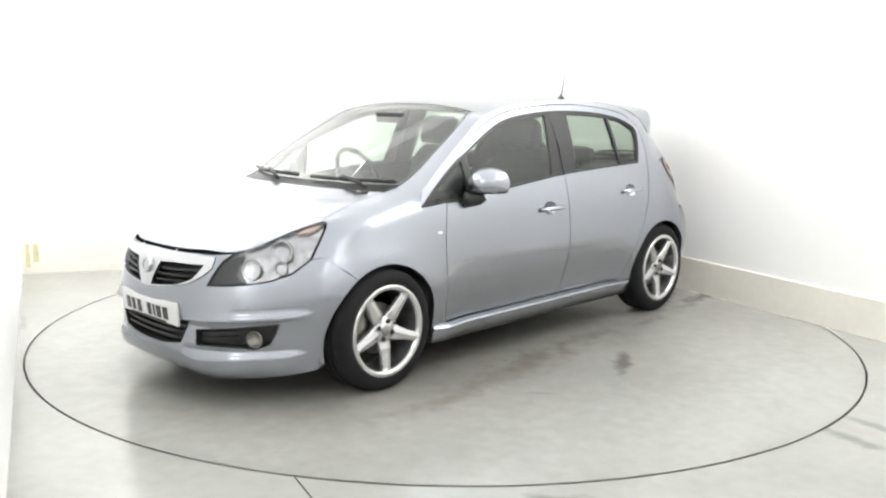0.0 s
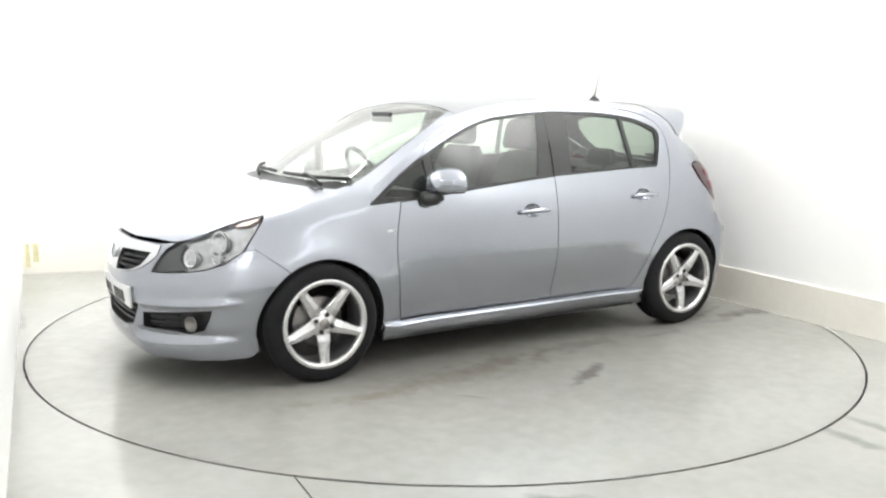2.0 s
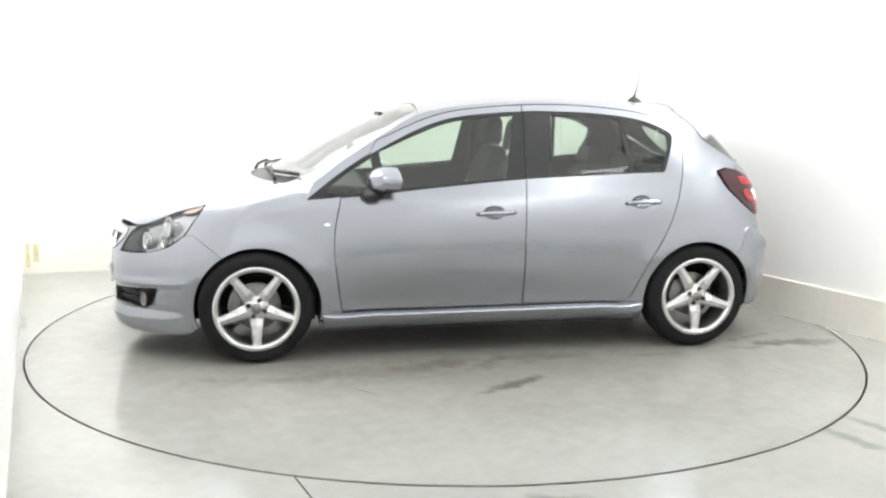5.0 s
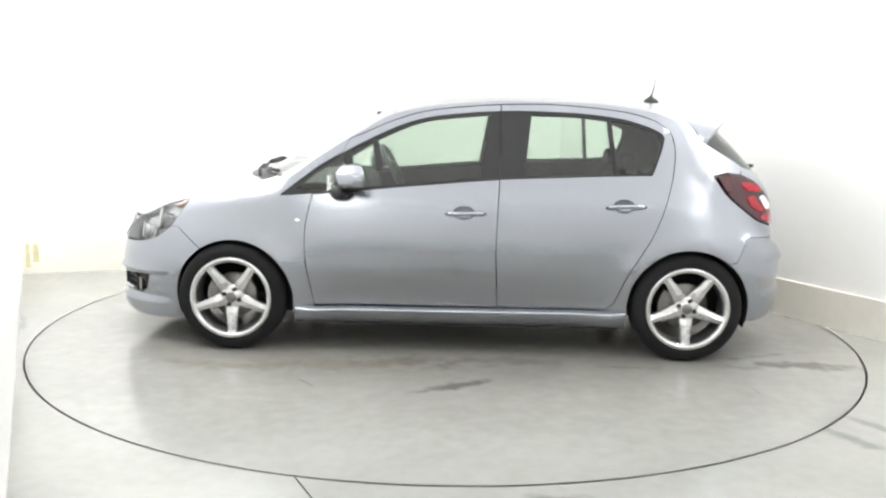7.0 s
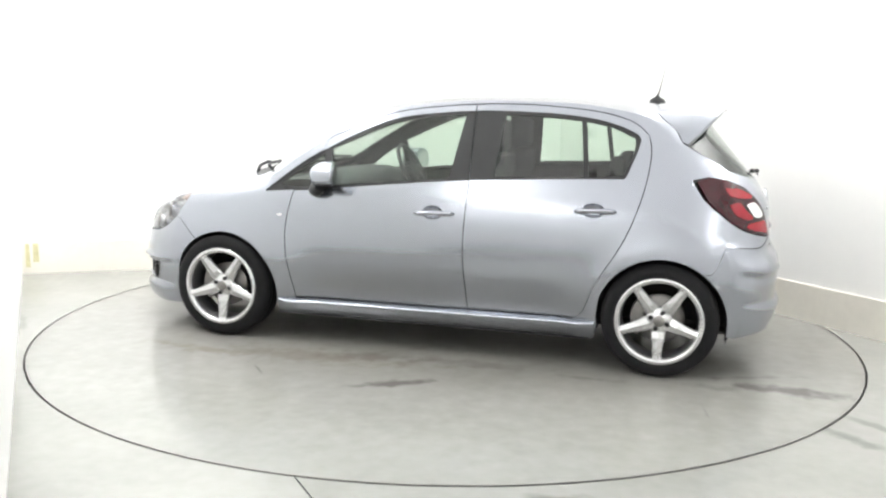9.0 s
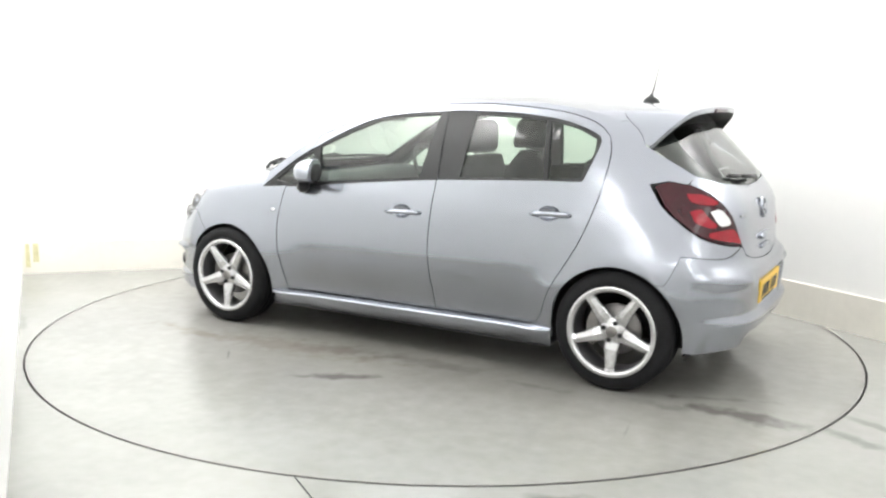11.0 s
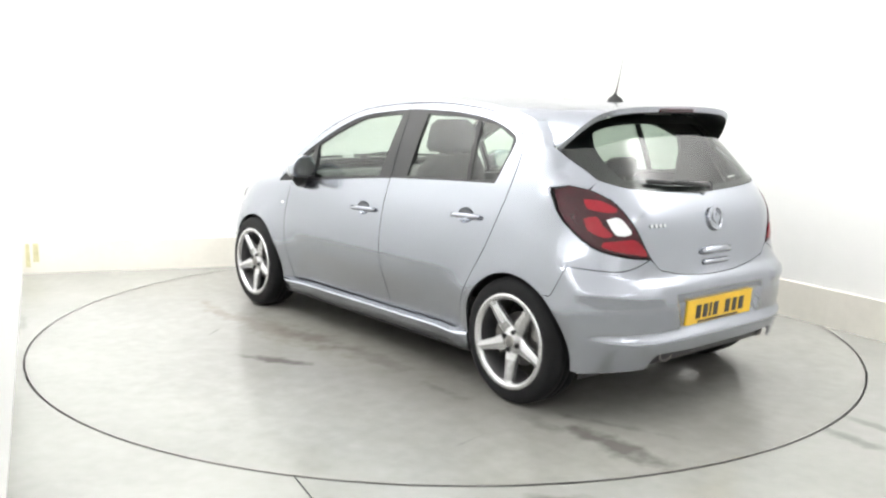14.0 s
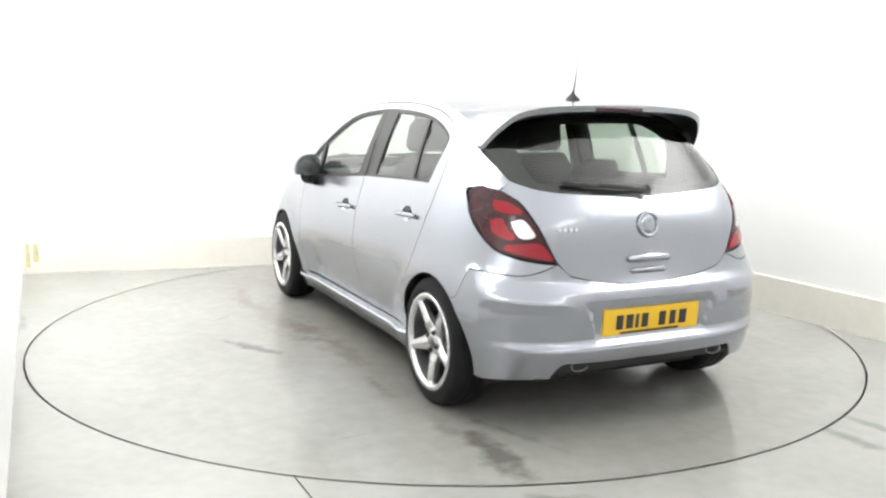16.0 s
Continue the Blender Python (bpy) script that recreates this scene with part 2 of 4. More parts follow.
def loop(*lines, step=0.03):
    """A closed outline from smooth lines that meet at corners."""
    out = []
    for line in lines:
        out += spline(line, step)
    return out


def mirror_loop(half, step=0.03):
    """A closed outline from its half, given from the middle (y = 0) round to the middle, in (s, y)."""
    one = []
    for line in half:
        one += spline(line, step)
    one.append(tuple(half[-1][-1]))
    return one + [(s, -y) for s, y in reversed(one[1:-1])]


def arc(cx, cz, r, a0, a1, n=18):
    return [(cx + r * math.cos(radians(a0 + (a1 - a0) * i / n)), cz + r * math.sin(radians(a0 + (a1 - a0) * i / n))) for i in range(n + 1)]


def ring(cx, cz, rx, rz, n=28):
    return [(cx + rx * math.cos(2 * math.pi * i / n), cz + rz * math.sin(2 * math.pi * i / n)) for i in range(n)]


def inside(poly, q):
    """Which of the points q lie in the outline."""
    q = np.asarray(q, float)
    a = np.asarray(poly, float)
    b = np.roll(a, -1, 0)
    hit = np.zeros(len(q), bool)
    for (ax, ay), (bx, by) in zip(a, b):
        if ay != by:
            hit ^= ((ay > q[:, 1]) != (by > q[:, 1])) & (q[:, 0] < (bx - ax) * (q[:, 1] - ay) / (by - ay) + ax)
    return hit


def inset(poly, d):
    """The outline drawn in by d (out, if d is negative)."""
    a = np.asarray(poly, float)
    t = np.roll(a, -1, 0) - np.roll(a, 1, 0)
    t /= np.linalg.norm(t, axis=1)[:, None] + 1e-12
    area = np.sum(a[:, 0] * np.roll(a[:, 1], -1) - a[:, 1] * np.roll(a[:, 0], -1))
    nrm = np.stack([-t[:, 1], t[:, 0]], 1) * (1 if area > 0 else -1)
    return [tuple(v) for v in a + nrm * d]


def sheet(bm, outer, holes=(), fn=None, step=0.045, off=0.0, depth=0.012, mat=0):
    """A panel in the outline, less its holes, laid on a surface; its rims are folded in by depth."""
    from mathutils.geometry import delaunay_2d_cdt
    outlines = [outer, *holes]
    lo, hi = np.min(outer, 0), np.max(outer, 0)
    gx, gy = np.meshgrid(np.arange(lo[0] + step / 2, hi[0], step), np.arange(lo[1] + step / 2, hi[1], step))
    grid = np.stack([gx.ravel() + 1e-4, gy.ravel()], 1)
    if len(grid):
        keep = inside(outer, grid)
        for h in holes:
            keep &= ~inside(h, grid)
        p0 = np.concatenate([np.asarray(o, float) for o in outlines])
        d = np.concatenate([np.roll(np.asarray(o, float), -1, 0) for o in outlines]) - p0
        size = np.sum(d * d, 1) + 1e-12
        for i in np.nonzero(keep)[0]:
            t = np.clip(np.sum((grid[i] - p0) * d, 1) / size, 0, 1)
            keep[i] = np.min(np.sum((p0 + t[:, None] * d - grid[i]) ** 2, 1)) > (0.5 * step) ** 2
        grid = grid[keep]
    pts, edges = [], []
    for o in outlines:
        n0 = len(pts)
        pts += [tuple(q) for q in o]
        edges += [(n0 + i, n0 + (i + 1) % len(o)) for i in range(len(o))]
    pts += [tuple(q) for q in grid]
    vs, _, tris, _, _, _ = delaunay_2d_cdt([Vector(q) for q in pts], edges, [], 0, 1e-6)
    vs = np.array([tuple(v) for v in vs])
    mids = np.array([vs[list(t)].mean(0) for t in tris])
    keep = inside(outer, mids)
    for h in holes:
        keep &= ~inside(h, mids)
    verts = [bm.verts.new(fn(a, b, off)) for a, b in vs]
    a0, b0 = mids[np.nonzero(keep)[0][0]]
    up = fn(a0, b0, off + 0.01) - fn(a0, b0, off)
    flip, count, made = None, {}, []
    for t, ok in zip(tris, keep):
        if not ok:
            continue
        p = [verts[i].co for i in t]
        if flip is None:
            t0 = tris[np.nonzero(keep)[0][0]]
            q = [verts[i].co for i in t0]
            flip = (q[1] - q[0]).cross(q[2] - q[0]).dot(up) < 0
        idx = list(reversed(t)) if flip else list(t)
        f = bm.faces.new([verts[i] for i in idx])
        f.smooth, f.material_index = True, mat
        made.append(f)
        for i, j in zip(idx, idx[1:] + idx[:1]):
            count[(i, j)] = 1
    if depth:
        top, low = {}, {}
        for i, j in list(count):
            if (j, i) not in count:
                for q in (i, j):
                    if q not in low:
                        top[q] = bm.verts.new(verts[q].co)
                        low[q] = bm.verts.new(fn(vs[q][0], vs[q][1], off - depth))
                f = bm.faces.new((top[j], top[i], low[i], low[j]))
                f.material_index = mat
    for v in verts:
        if not v.link_faces:
            bm.verts.remove(v)
    return bm


def box(bm, x0, x1, y0, y1, z0, z1, bevel=0.0, mat=0, m=None):
    g = bmesh.ops.create_cube(bm, size=1)["verts"]
    for v in g:
        v.co = Vector(((x0 + x1) / 2 + v.co.x * (x1 - x0), (y0 + y1) / 2 + v.co.y * (y1 - y0), (z0 + z1) / 2 + v.co.z * (z1 - z0)))
    faces = {f for v in g for f in v.link_faces}
    if bevel:
        r = bmesh.ops.bevel(bm, geom=list({e for v in g for e in v.link_edges}), offset=bevel, segments=3, affect="EDGES", profile=0.5)
        faces = set(r["faces"]) | {f for f in faces if f.is_valid}
    vs = {v for f in faces for v in f.verts}
    for f in faces:
        f.material_index, f.smooth = mat, bevel > 0
    if m is not None:
        for v in vs:
            v.co = m @ v.co
    return bm


def lathe(bm, profile, n=48, mat=0, closed=False):
    """Turns the profile, points of (radius, y), round the y axis."""
    rows = [[bm.verts.new((r * math.cos(2 * math.pi * i / n), y, r * math.sin(2 * math.pi * i / n))) for i in range(n)] for r, y in profile]
    pairs = list(zip(rows, rows[1:])) + ([(rows[-1], rows[0])] if closed else [])
    for a, b in pairs:
        for i in range(n):
            f = bm.faces.new((a[i], b[i], b[(i + 1) % n], a[(i + 1) % n]))
            f.smooth, f.material_index = True, mat
    return rows


def tube(bm, points, r, n=8, mat=0, taper=None):
    pts = [Vector(q) for q in points]
    rows = []
    for i, q in enumerate(pts):
        d = (pts[min(i + 1, len(pts) - 1)] - pts[max(i - 1, 0)]).normalized()
        a = d.orthogonal().normalized() if not rows else (prev - d * prev.dot(d)).normalized()
        prev = a
        b = d.cross(a)
        rr = r * (taper[i] if taper else 1)
        rows.append([bm.verts.new(q + (a * math.cos(2 * math.pi * j / n) + b * math.sin(2 * math.pi * j / n)) * rr) for j in range(n)])
    for u, v in zip(rows, rows[1:]):
        for j in range(n):
            f = bm.faces.new((u[j], u[(j + 1) % n], v[(j + 1) % n], v[j]))
            f.smooth, f.material_index = True, mat
    bm.faces.new(list(reversed(rows[0]))).material_index = mat
    bm.faces.new(rows[-1]).material_index = mat
    return bm


# ---- the studio ----
def quad_wall(name, a, b, z0, z1, thick, mat, label, category="wall"):
    """An upright wall along the floor line a-b; its body lies to the right of the way from a to b."""
    a, b = Vector((*a, 0)), Vector((*b, 0))
    d = (b - a).normalized()
    n = Vector((d.y, -d.x, 0)) * thick
    bm = bmesh.new()
    low = [bm.verts.new(q + Vector((0, 0, z0))) for q in (a, b, b + n, a + n)]
    top = [bm.verts.new(v.co + Vector((0, 0, z1 - z0))) for v in low]
    bm.faces.new(low), bm.faces.new(list(reversed(top)))
    for i in range(4):
        bm.faces.new((low[i], top[i], top[(i + 1) % 4], low[(i + 1) % 4]))
    bmesh.ops.recalc_face_normals(bm, faces=bm.faces)
    return tagged(part(name, bm, mat), label, category, kind="structure")


A, B, C_, D_ = (-3.33, 1.345), (1.02, 2.66), (2.73, -0.32), (3.35, -1.46)
LEFT_END = (-1.39, -2.9)
CORNERS = [(-3.0, -3.6), LEFT_END, A, B, D_, (4.2, -3.6), (4.2, -8.0), (-3.0, -8.0)]
HEIGHT = 3.6


def build_room():
    bm = bmesh.new()
    n = 128
    ring_ = [bm.verts.new(((TABLE_R + 0.006) * math.cos(2 * math.pi * i / n), (TABLE_R + 0.006) * math.sin(2 * math.pi * i / n), 0)) for i in range(n)]
    far = [bm.verts.new((9 * math.cos(2 * math.pi * i / n), -2 + 9 * math.sin(2 * math.pi * i / n), 0)) for i in range(n)]
    low = [bm.verts.new((v.co.x, v.co.y, -0.05)) for v in ring_]
    for i in range(n):
        j = (i + 1) % n
        bm.faces.new((ring_[i], far[i], far[j], ring_[j]))
        bm.faces.new((low[i], ring_[i], ring_[j], low[j]))
    tagged(part("floor", bm, FLOOR), "glossy grey-white painted studio floor, slightly stained", "floor", kind="structure")
    bm = bmesh.new()
    bm.faces.new([bm.verts.new((2.6 * math.cos(2 * math.pi * i / 64), 2.6 * math.sin(2 * math.pi * i / 64), -0.05)) for i in range(64)])
    tagged(part("pit_floor", bm, DARK), "dark pit bottom beneath the turntable", "floor", kind="structure")
    bm = bmesh.new()
    box(bm, -0.003, 0.003, -0.42, 0.0, -0.002, 0.0012)
    bmesh.ops.transform(bm, matrix=pose(-0.555, -2.372, 0, 0, 0, 27), verts=bm.verts)
    tagged(part("floor_joint", bm, DARK), "thin dark joint in the floor paint", "joint", kind="structure")
    for i, (a, b) in enumerate(zip(CORNERS, CORNERS[1:] + CORNERS[:1])):
        quad_wall("wall_%d" % (i + 1), b, a, -0.02, HEIGHT, 0.15, WALL, "smooth white studio wall, brightly lit")
    # low cream skirting along the two far walls
    for a, b in ((A, B), (B, D_)):
        quad_wall("skirting", (a[0], a[1]), (b[0], b[1]), 0.0, 0.245, 0.018, SKIRT, "low cream painted skirting board along the wall", "skirting")
    d = (Vector((*B, 0)) - Vector((*A, 0))).normalized()
    a = Vector((*A, 0)) + d * 0.03 + Vector((d.y, -d.x, 0)) * 0.0185
    bm = bmesh.new()
    for u0, u1, z0, z1 in ((0.0, 0.035, 0.05, 0.235), (0.055, 0.10, 0.09, 0.238)):
        lo = [bm.verts.new(a + d * u + Vector((d.y, -d.x, 0)) * k + Vector((0, 0, z))) for k in (0, 0.0015) for u, z in ((u0, z0), (u1, z0), (u1 - 0.004, z1), (u0 + 0.003, z1))]
        for q in ((0, 1, 2, 3), (4, 5, 6, 7), (0, 1, 5, 4), (1, 2, 6, 5), (2, 3, 7, 6), (3, 0, 4, 7)):
            bm.faces.new([lo[i] for i in q])
    bmesh.ops.recalc_face_normals(bm, faces=bm.faces)
    tagged(part("tape_strip", bm, TAPE), "faded yellow tape stuck on the cream skirting board", "tape")
    bm = bmesh.new()
    box(bm, -6, 7, -9, 6, HEIGHT, HEIGHT + 0.15)
    tagged(part("ceiling", bm, CEIL), "plain white studio ceiling", "ceiling", kind="structure")


def build_turntable():
    bm = bmesh.new()
    n = 160
    r = TABLE_R - 0.004
    top = [bm.verts.new((r * math.cos(2 * math.pi * i / n), r * math.sin(2 * math.pi * i / n), 0)) for i in range(n)]
    low = [bm.verts.new((v.co.x, v.co.y, -0.04)) for v in top]
    bm.faces.new(top)
    for i in range(n):
        bm.faces.new((low[i], low[(i + 1) % n], top[(i + 1) % n], top[i]))
    table = new("turntable")
    part("deck", bm, TABLE, table, "worn glossy grey-white painted deck, stained, with the car's shade in its colour")
    bm = bmesh.new()
    inner = [bm.verts.new((v[0] * (r - 0.006) / r, v[1] * (r - 0.006) / r, 0.0015)) for v in [(r * math.cos(2 * math.pi * i / n), r * math.sin(2 * math.pi * i / n)) for i in range(n)]]
    outer = [bm.verts.new((r * math.cos(2 * math.pi * i / n), r * math.sin(2 * math.pi * i / n), 0.0015)) for i in range(n)]
    foot = [bm.verts.new((r * math.cos(2 * math.pi * i / n), r * math.sin(2 * math.pi * i / n), -0.03)) for i in range(n)]
    for i in range(n):
        j = (i + 1) % n
        bm.faces.new((inner[i], outer[i], outer[j], inner[j])), bm.faces.new((outer[i], foot[i], foot[j], outer[j]))
    part("rim", bm, STEEL, table, "thin dark steel edge")
    return tagged(table, "round grey-white car turntable flush with the floor, stained", "turntable")


# ---- the car ----
ARCH_R, ARCH_Z = 0.335, 0.288
SEAM = 0.0025


def steps_between(s0, s1, d=0.02):
    """Even steps of the strip's length, so that neighbouring panels share their points."""
    inner = [i * d for i in range(math.ceil(s0 / d - 1e-6), math.floor(s1 / d + 1e-6) + 1)]
    return [s0] + [q for q in inner if s0 + 0.003 < q < s1 - 0.003] + [s1]


def edge_line(s0, s1):
    return [(edge_x(q), edge_z(q)) for q in steps_between(s0, s1)]


def between(a, b, n=8):
    """Even points on a straight line."""
    return [(a[0] + (b[0] - a[0]) * i / n, a[1] + (b[1] - a[1]) * i / n) for i in range(n + 1)]


def strip_side(s0, s1):
    return [(q, strip_edge(q)) for q in steps_between(s0, s1)]


def fold_rims(bm, depth):
    """Folds the open rims of the panels in bm inwards."""
    bm.normal_update()
    top, low = {}, {}
    for e in [e for e in bm.edges if len(e.link_faces) == 1]:
        f = e.link_faces[0]
        lo = [lo for lo in f.loops if lo.edge == e][0]
        pair = (lo.vert, lo.link_loop_next.vert)
        for q in pair:
            if q not in top:
                top[q], low[q] = q.co.copy(), q.co - q.normal * depth
        a, b = pair
        bm.faces.new([bm.verts.new(c) for c in (top[b], top[a], low[a], low[b])])


WINDOW_TOP = [(0.982, 0.873), (0.80, 1.012), (0.591, 1.14), (0.362, 1.251), (0.177, 1.308), (-0.072, 1.338), (-0.31, 1.350), (-0.632, 1.342), (-0.879, 1.315), (-1.033, 1.272), (-1.100, 1.238)]
WINDOW_END = [(-1.112, 1.215), (-1.098, 1.156), (-1.052, 1.030)]
WINDOW_LOW = [(-1.040, 1.014), (-0.754, 1.004), (-0.342, 0.984), (-0.051, 0.963), (0.348, 0.925), (0.657, 0.894), (0.960, 0.866)]
DAYLIGHT = loop(WINDOW_TOP, [WINDOW_TOP[-1], WINDOW_END[0]], WINDOW_END, [WINDOW_END[-1], WINDOW_LOW[0]], WINDOW_LOW, [WINDOW_LOW[-1], WINDOW_TOP[0]])
DOOR_TOP = [(0.645, 1.112), (0.609, 1.182), (0.548, 1.208), (0.363, 1.29), (0.178, 1.343), (-0.072, 1.372), (-0.321, 1.386), (-0.57, 1.383), (-0.88, 1.355), (-1.064, 1.306), (-1.150, 1.24)]
DOOR_FRONT = [(0.806, 0.885), (0.841, 0.709), (0.843, 0.551), (0.821, 0.391), (0.800, 0.262)]
DOOR_MID = [(-0.2185, 0.975), (-0.209, 0.735), (-0.207, 0.579), (-0.222, 0.265)]
DOOR_REAR = [(-1.150, 1.24), (-1.168, 1.15), (-1.151, 0.993), (-1.102, 0.815), (-1.034, 0.661), (-0.922, 0.472), (-0.856, 0.309), (-0.80, 0.27)]
HEADLAMP = loop([(0.436, 0.391), (0.430, 0.496), (0.432, 0.595), (0.449, 0.648), (0.494, 0.680)], [(0.494, 0.680), (0.55, 0.676), (0.60, 0.666), (0.70, 0.642), (0.752, 0.620)],
                [(0.752, 0.620), (0.667, 0.584), (0.601, 0.534), (0.575, 0.475), (0.540, 0.423), (0.436, 0.391)])
TAIL_LAMP = loop([(4.690, 0.692), (4.652, 0.654), (4.660, 0.612), (4.690, 0.578), (4.806, 0.528), (4.940, 0.462)], [(4.940, 0.462), (4.926, 0.58), (4.888, 0.680), (4.790, 0.714), (4.690, 0.692)])
GRILLE = mirror_loop(([(0.590, 0), (0.584, 0.14), (0.568, 0.30), (0.552, 0.385)], [(0.552, 0.385), (0.505, 0.392), (0.45, 0.325), (0.42, 0.19), (0.400, 0)]))
INTAKE = mirror_loop(([(0.27, 0), (0.275, 0.16), (0.277, 0.318)], [(0.277, 0.318), (0.165, 0.254)], [(0.165, 0.254), (0.145, 0.13), (0.140, 0)]))
FOG_POCKET = loop([(0.240, 0.345), (0.256, 0.516), (0.264, 0.640)], [(0.264, 0.640), (0.222, 0.628), (0.172, 0.606)], [(0.172, 0.606), (0.148, 0.565), (0.164, 0.50), (0.166, 0.345)], [(0.166, 0.345), (0.240, 0.345)])
REAR_GLASS = mirror_loop(([(4.205, 0), (4.21, 0.40), (4.235, 0.55)], [(4.235, 0.55), (4.325, 0.608)], [(4.325, 0.608), (4.46, 0.598), (4.585, 0.572)], [(4.585, 0.572), (4.615, 0.50), (4.637, 0.30), (4.655, 0)]))
BONNET_SIDE = [(0.752, 0.624), (0.88, 0.608), (1.009, 0.598), (1.20, 0.585), (1.36, 0.586), (1.40, 0.60)]
SCREEN_EDGE = [(1.52, 0.622), (1.695, 0.626), (1.90, 0.606), (2.087, 0.580), (2.30, 0.538), (2.40, 0.515)]


def side_part(name, sheets, mat, car, label="", both=True, soften=None):
    """Panels that meet at the strip's edge, joined smoothly, on one or both sides."""
    bm = bmesh.new()
    for outer, holes, fn, step in sheets:
        sheet(bm, outer, holes, fn, step=step, depth=0)
    bmesh.ops.remove_doubles(bm, verts=bm.verts, dist=0.0004)
    if soften:
        line = np.array([(edge_x(q), edge_z(q)) for q in steps_between(*soften)])
        near = {}
        for v in bm.verts:
            d = float(np.min(np.hypot(line[:, 0] - v.co.x, line[:, 1] - v.co.z)))
            if d < 0.10 and not any(e.is_boundary for e in v.link_edges):
                near[v] = 0.6 * (1 - d / 0.10)
        for _ in range(14):
            moved = {v: sum((e.other_vert(v).co for e in v.link_edges), Vector()) / len(v.link_edges) for v in near}
            for v, w in near.items():
                v.co = v.co.lerp(moved[v], w)
    fold_rims(bm, 0.012)
    ob = part(name, bm, mat, car, label)
    return ob, mirrored(ob) if both else None


def build_body(car):
    # wing: side and the roll to the bonnet
    f_arch = arc(WHEEL_F - 0.008, ARCH_Z, ARCH_R, 57.6, 192)
    wing_side = loop(edge_line(0.497, 1.50), [edge_line(1.5, 1.5)[0], (0.985, 0.885)], [(0.985, 0.868), (0.815, 0.882)],
                     [(q[0] + SEAM, q[1]) for q in DOOR_FRONT], [(0.80, 0.255), (f_arch[-1][0] - 0.005, 0.22)], list(reversed(f_arch)),
                     between(f_arch[0], edge_line(0.497, 0.6)[0]))
    wing_top = loop([(0.497, 0.684), (0.55, 0.680), (0.60, 0.670), (0.70, 0.646), (0.752, 0.627)], [(q[0], q[1] + SEAM) for q in BONNET_SIDE],
                    [(1.40, 0.602), (1.52, 0.622)], [(1.52, 0.622), (1.52, strip_edge(1.52))], list(reversed(strip_side(0.497, 1.52))), between((0.497, strip_edge(0.497)), (0.497, 0.684)))
    side_part("front_wing", [(wing_side, [], side_point, 0.024), (wing_top, [], strip_point, 0.02)], PAINT, car, soften=(0.50, 1.52))
    # pillars and roof rail round the doors, and the rear quarter
    r_arch = arc(WHEEL_R - 0.003, ARCH_Z, ARCH_R, 62, 192)
    frame_side = loop(edge_line(1.50, 4.98), [edge_line(4.98, 4.98)[0], (-1.50, 0.56), (-1.42, 0.578)],
                      list(reversed(arc(WHEEL_R - 0.003, ARCH_Z, ARCH_R, 118, 192)))[-1:] + list(reversed(arc(WHEEL_R - 0.003, ARCH_Z, ARCH_R, 14, 118))),
                      [(-0.928, 0.30), (-0.93, 0.22), (-0.85, 0.25), (-0.80, 0.262)], [(q[0] - SEAM, q[1]) for q in reversed(DOOR_REAR)],
                      [(q[0], q[1] + SEAM) for q in reversed(DOOR_TOP)], [(0.645, 1.115), (0.80, 1.016), (0.985, 0.875)], [(0.985, 0.875), edge_line(1.5, 1.5)[0]])
    pillar = loop(SCREEN_EDGE, [(2.40, 0.515), (2.40, strip_edge(2.4))], list(reversed(strip_side(1.52, 2.40))), [(1.52, strip_edge(1.52)), (1.52, 0.622)])
    quarter = loop([(4.153, strip_edge(4.153)), (4.155, 0.555)], [(4.155, 0.555), (4.19, 0.568), (4.25, 0.588), (4.33, 0.614)], [(4.33, 0.618), (4.46, 0.604), (4.59, 0.578)], [(4.59, 0.578), (4.652, 0.620)],
                   [(4.652, 0.620), (4.648, 0.655), (4.687, 0.696)], [(4.687, 0.696), (4.790, 0.718), (4.893, 0.684), (4.933, 0.583), (4.947, 0.468)], [(4.947, 0.468), (4.99, 0.60), (4.98, strip_edge(4.98))], list(reversed(strip_side(4.153, 4.98))))
    side_part("body_frame", [(frame_side, [], side_point, 0.03), (quarter, [], strip_point, 0.025)], PAINT, car, soften=(4.38, 4.98))
    side_part("windscreen_pillar", [(pillar, [], strip_point, 0.03)], PAINT, car)
    # doors, with their window opening
    front = loop([(q[0] - SEAM, q[1]) for q in DOOR_FRONT], [(0.797, 0.264), (-0.217, 0.267)], [(q[0] + SEAM, q[1]) for q in reversed(DOOR_MID)],
                 [(-0.216, 0.975), (-0.216, 1.381)], [(q[0], q[1] - SEAM) for q in reversed([(0.645, 1.112), (0.609, 1.182), (0.548, 1.208), (0.363, 1.29), (0.178, 1.343), (-0.072, 1.372), (-0.216, 1.381)])],
                 [(0.645, 1.110), (0.806, 1.003), (0.95, 0.885), (0.806, 0.888)])
    rear = loop([(q[0] - SEAM, q[1]) for q in DOOR_MID], [(-0.2245, 0.267), (-0.80, 0.272)], [(q[0] + SEAM, q[1]) for q in reversed(DOOR_REAR)],
                [(q[0], q[1] - SEAM) for q in reversed(DOOR_TOP[6:])], [(-0.321, 1.383), (-0.222, 1.379)], [(-0.222, 1.379), (-0.221, 0.975)])
    f_hole = loop([(0.984, 0.871), (0.80, 1.010), (0.591, 1.137), (0.362, 1.249), (0.177, 1.307), (-0.072, 1.337), (-0.2168, 1.3455)], [(-0.2168, 1.3455), (-0.2168, 0.976)],
                  [(-0.2168, 0.976), (-0.051, 0.963), (0.348, 0.925), (0.657, 0.892), (0.80, 0.879)], [(0.80, 0.879), (0.984, 0.871)])
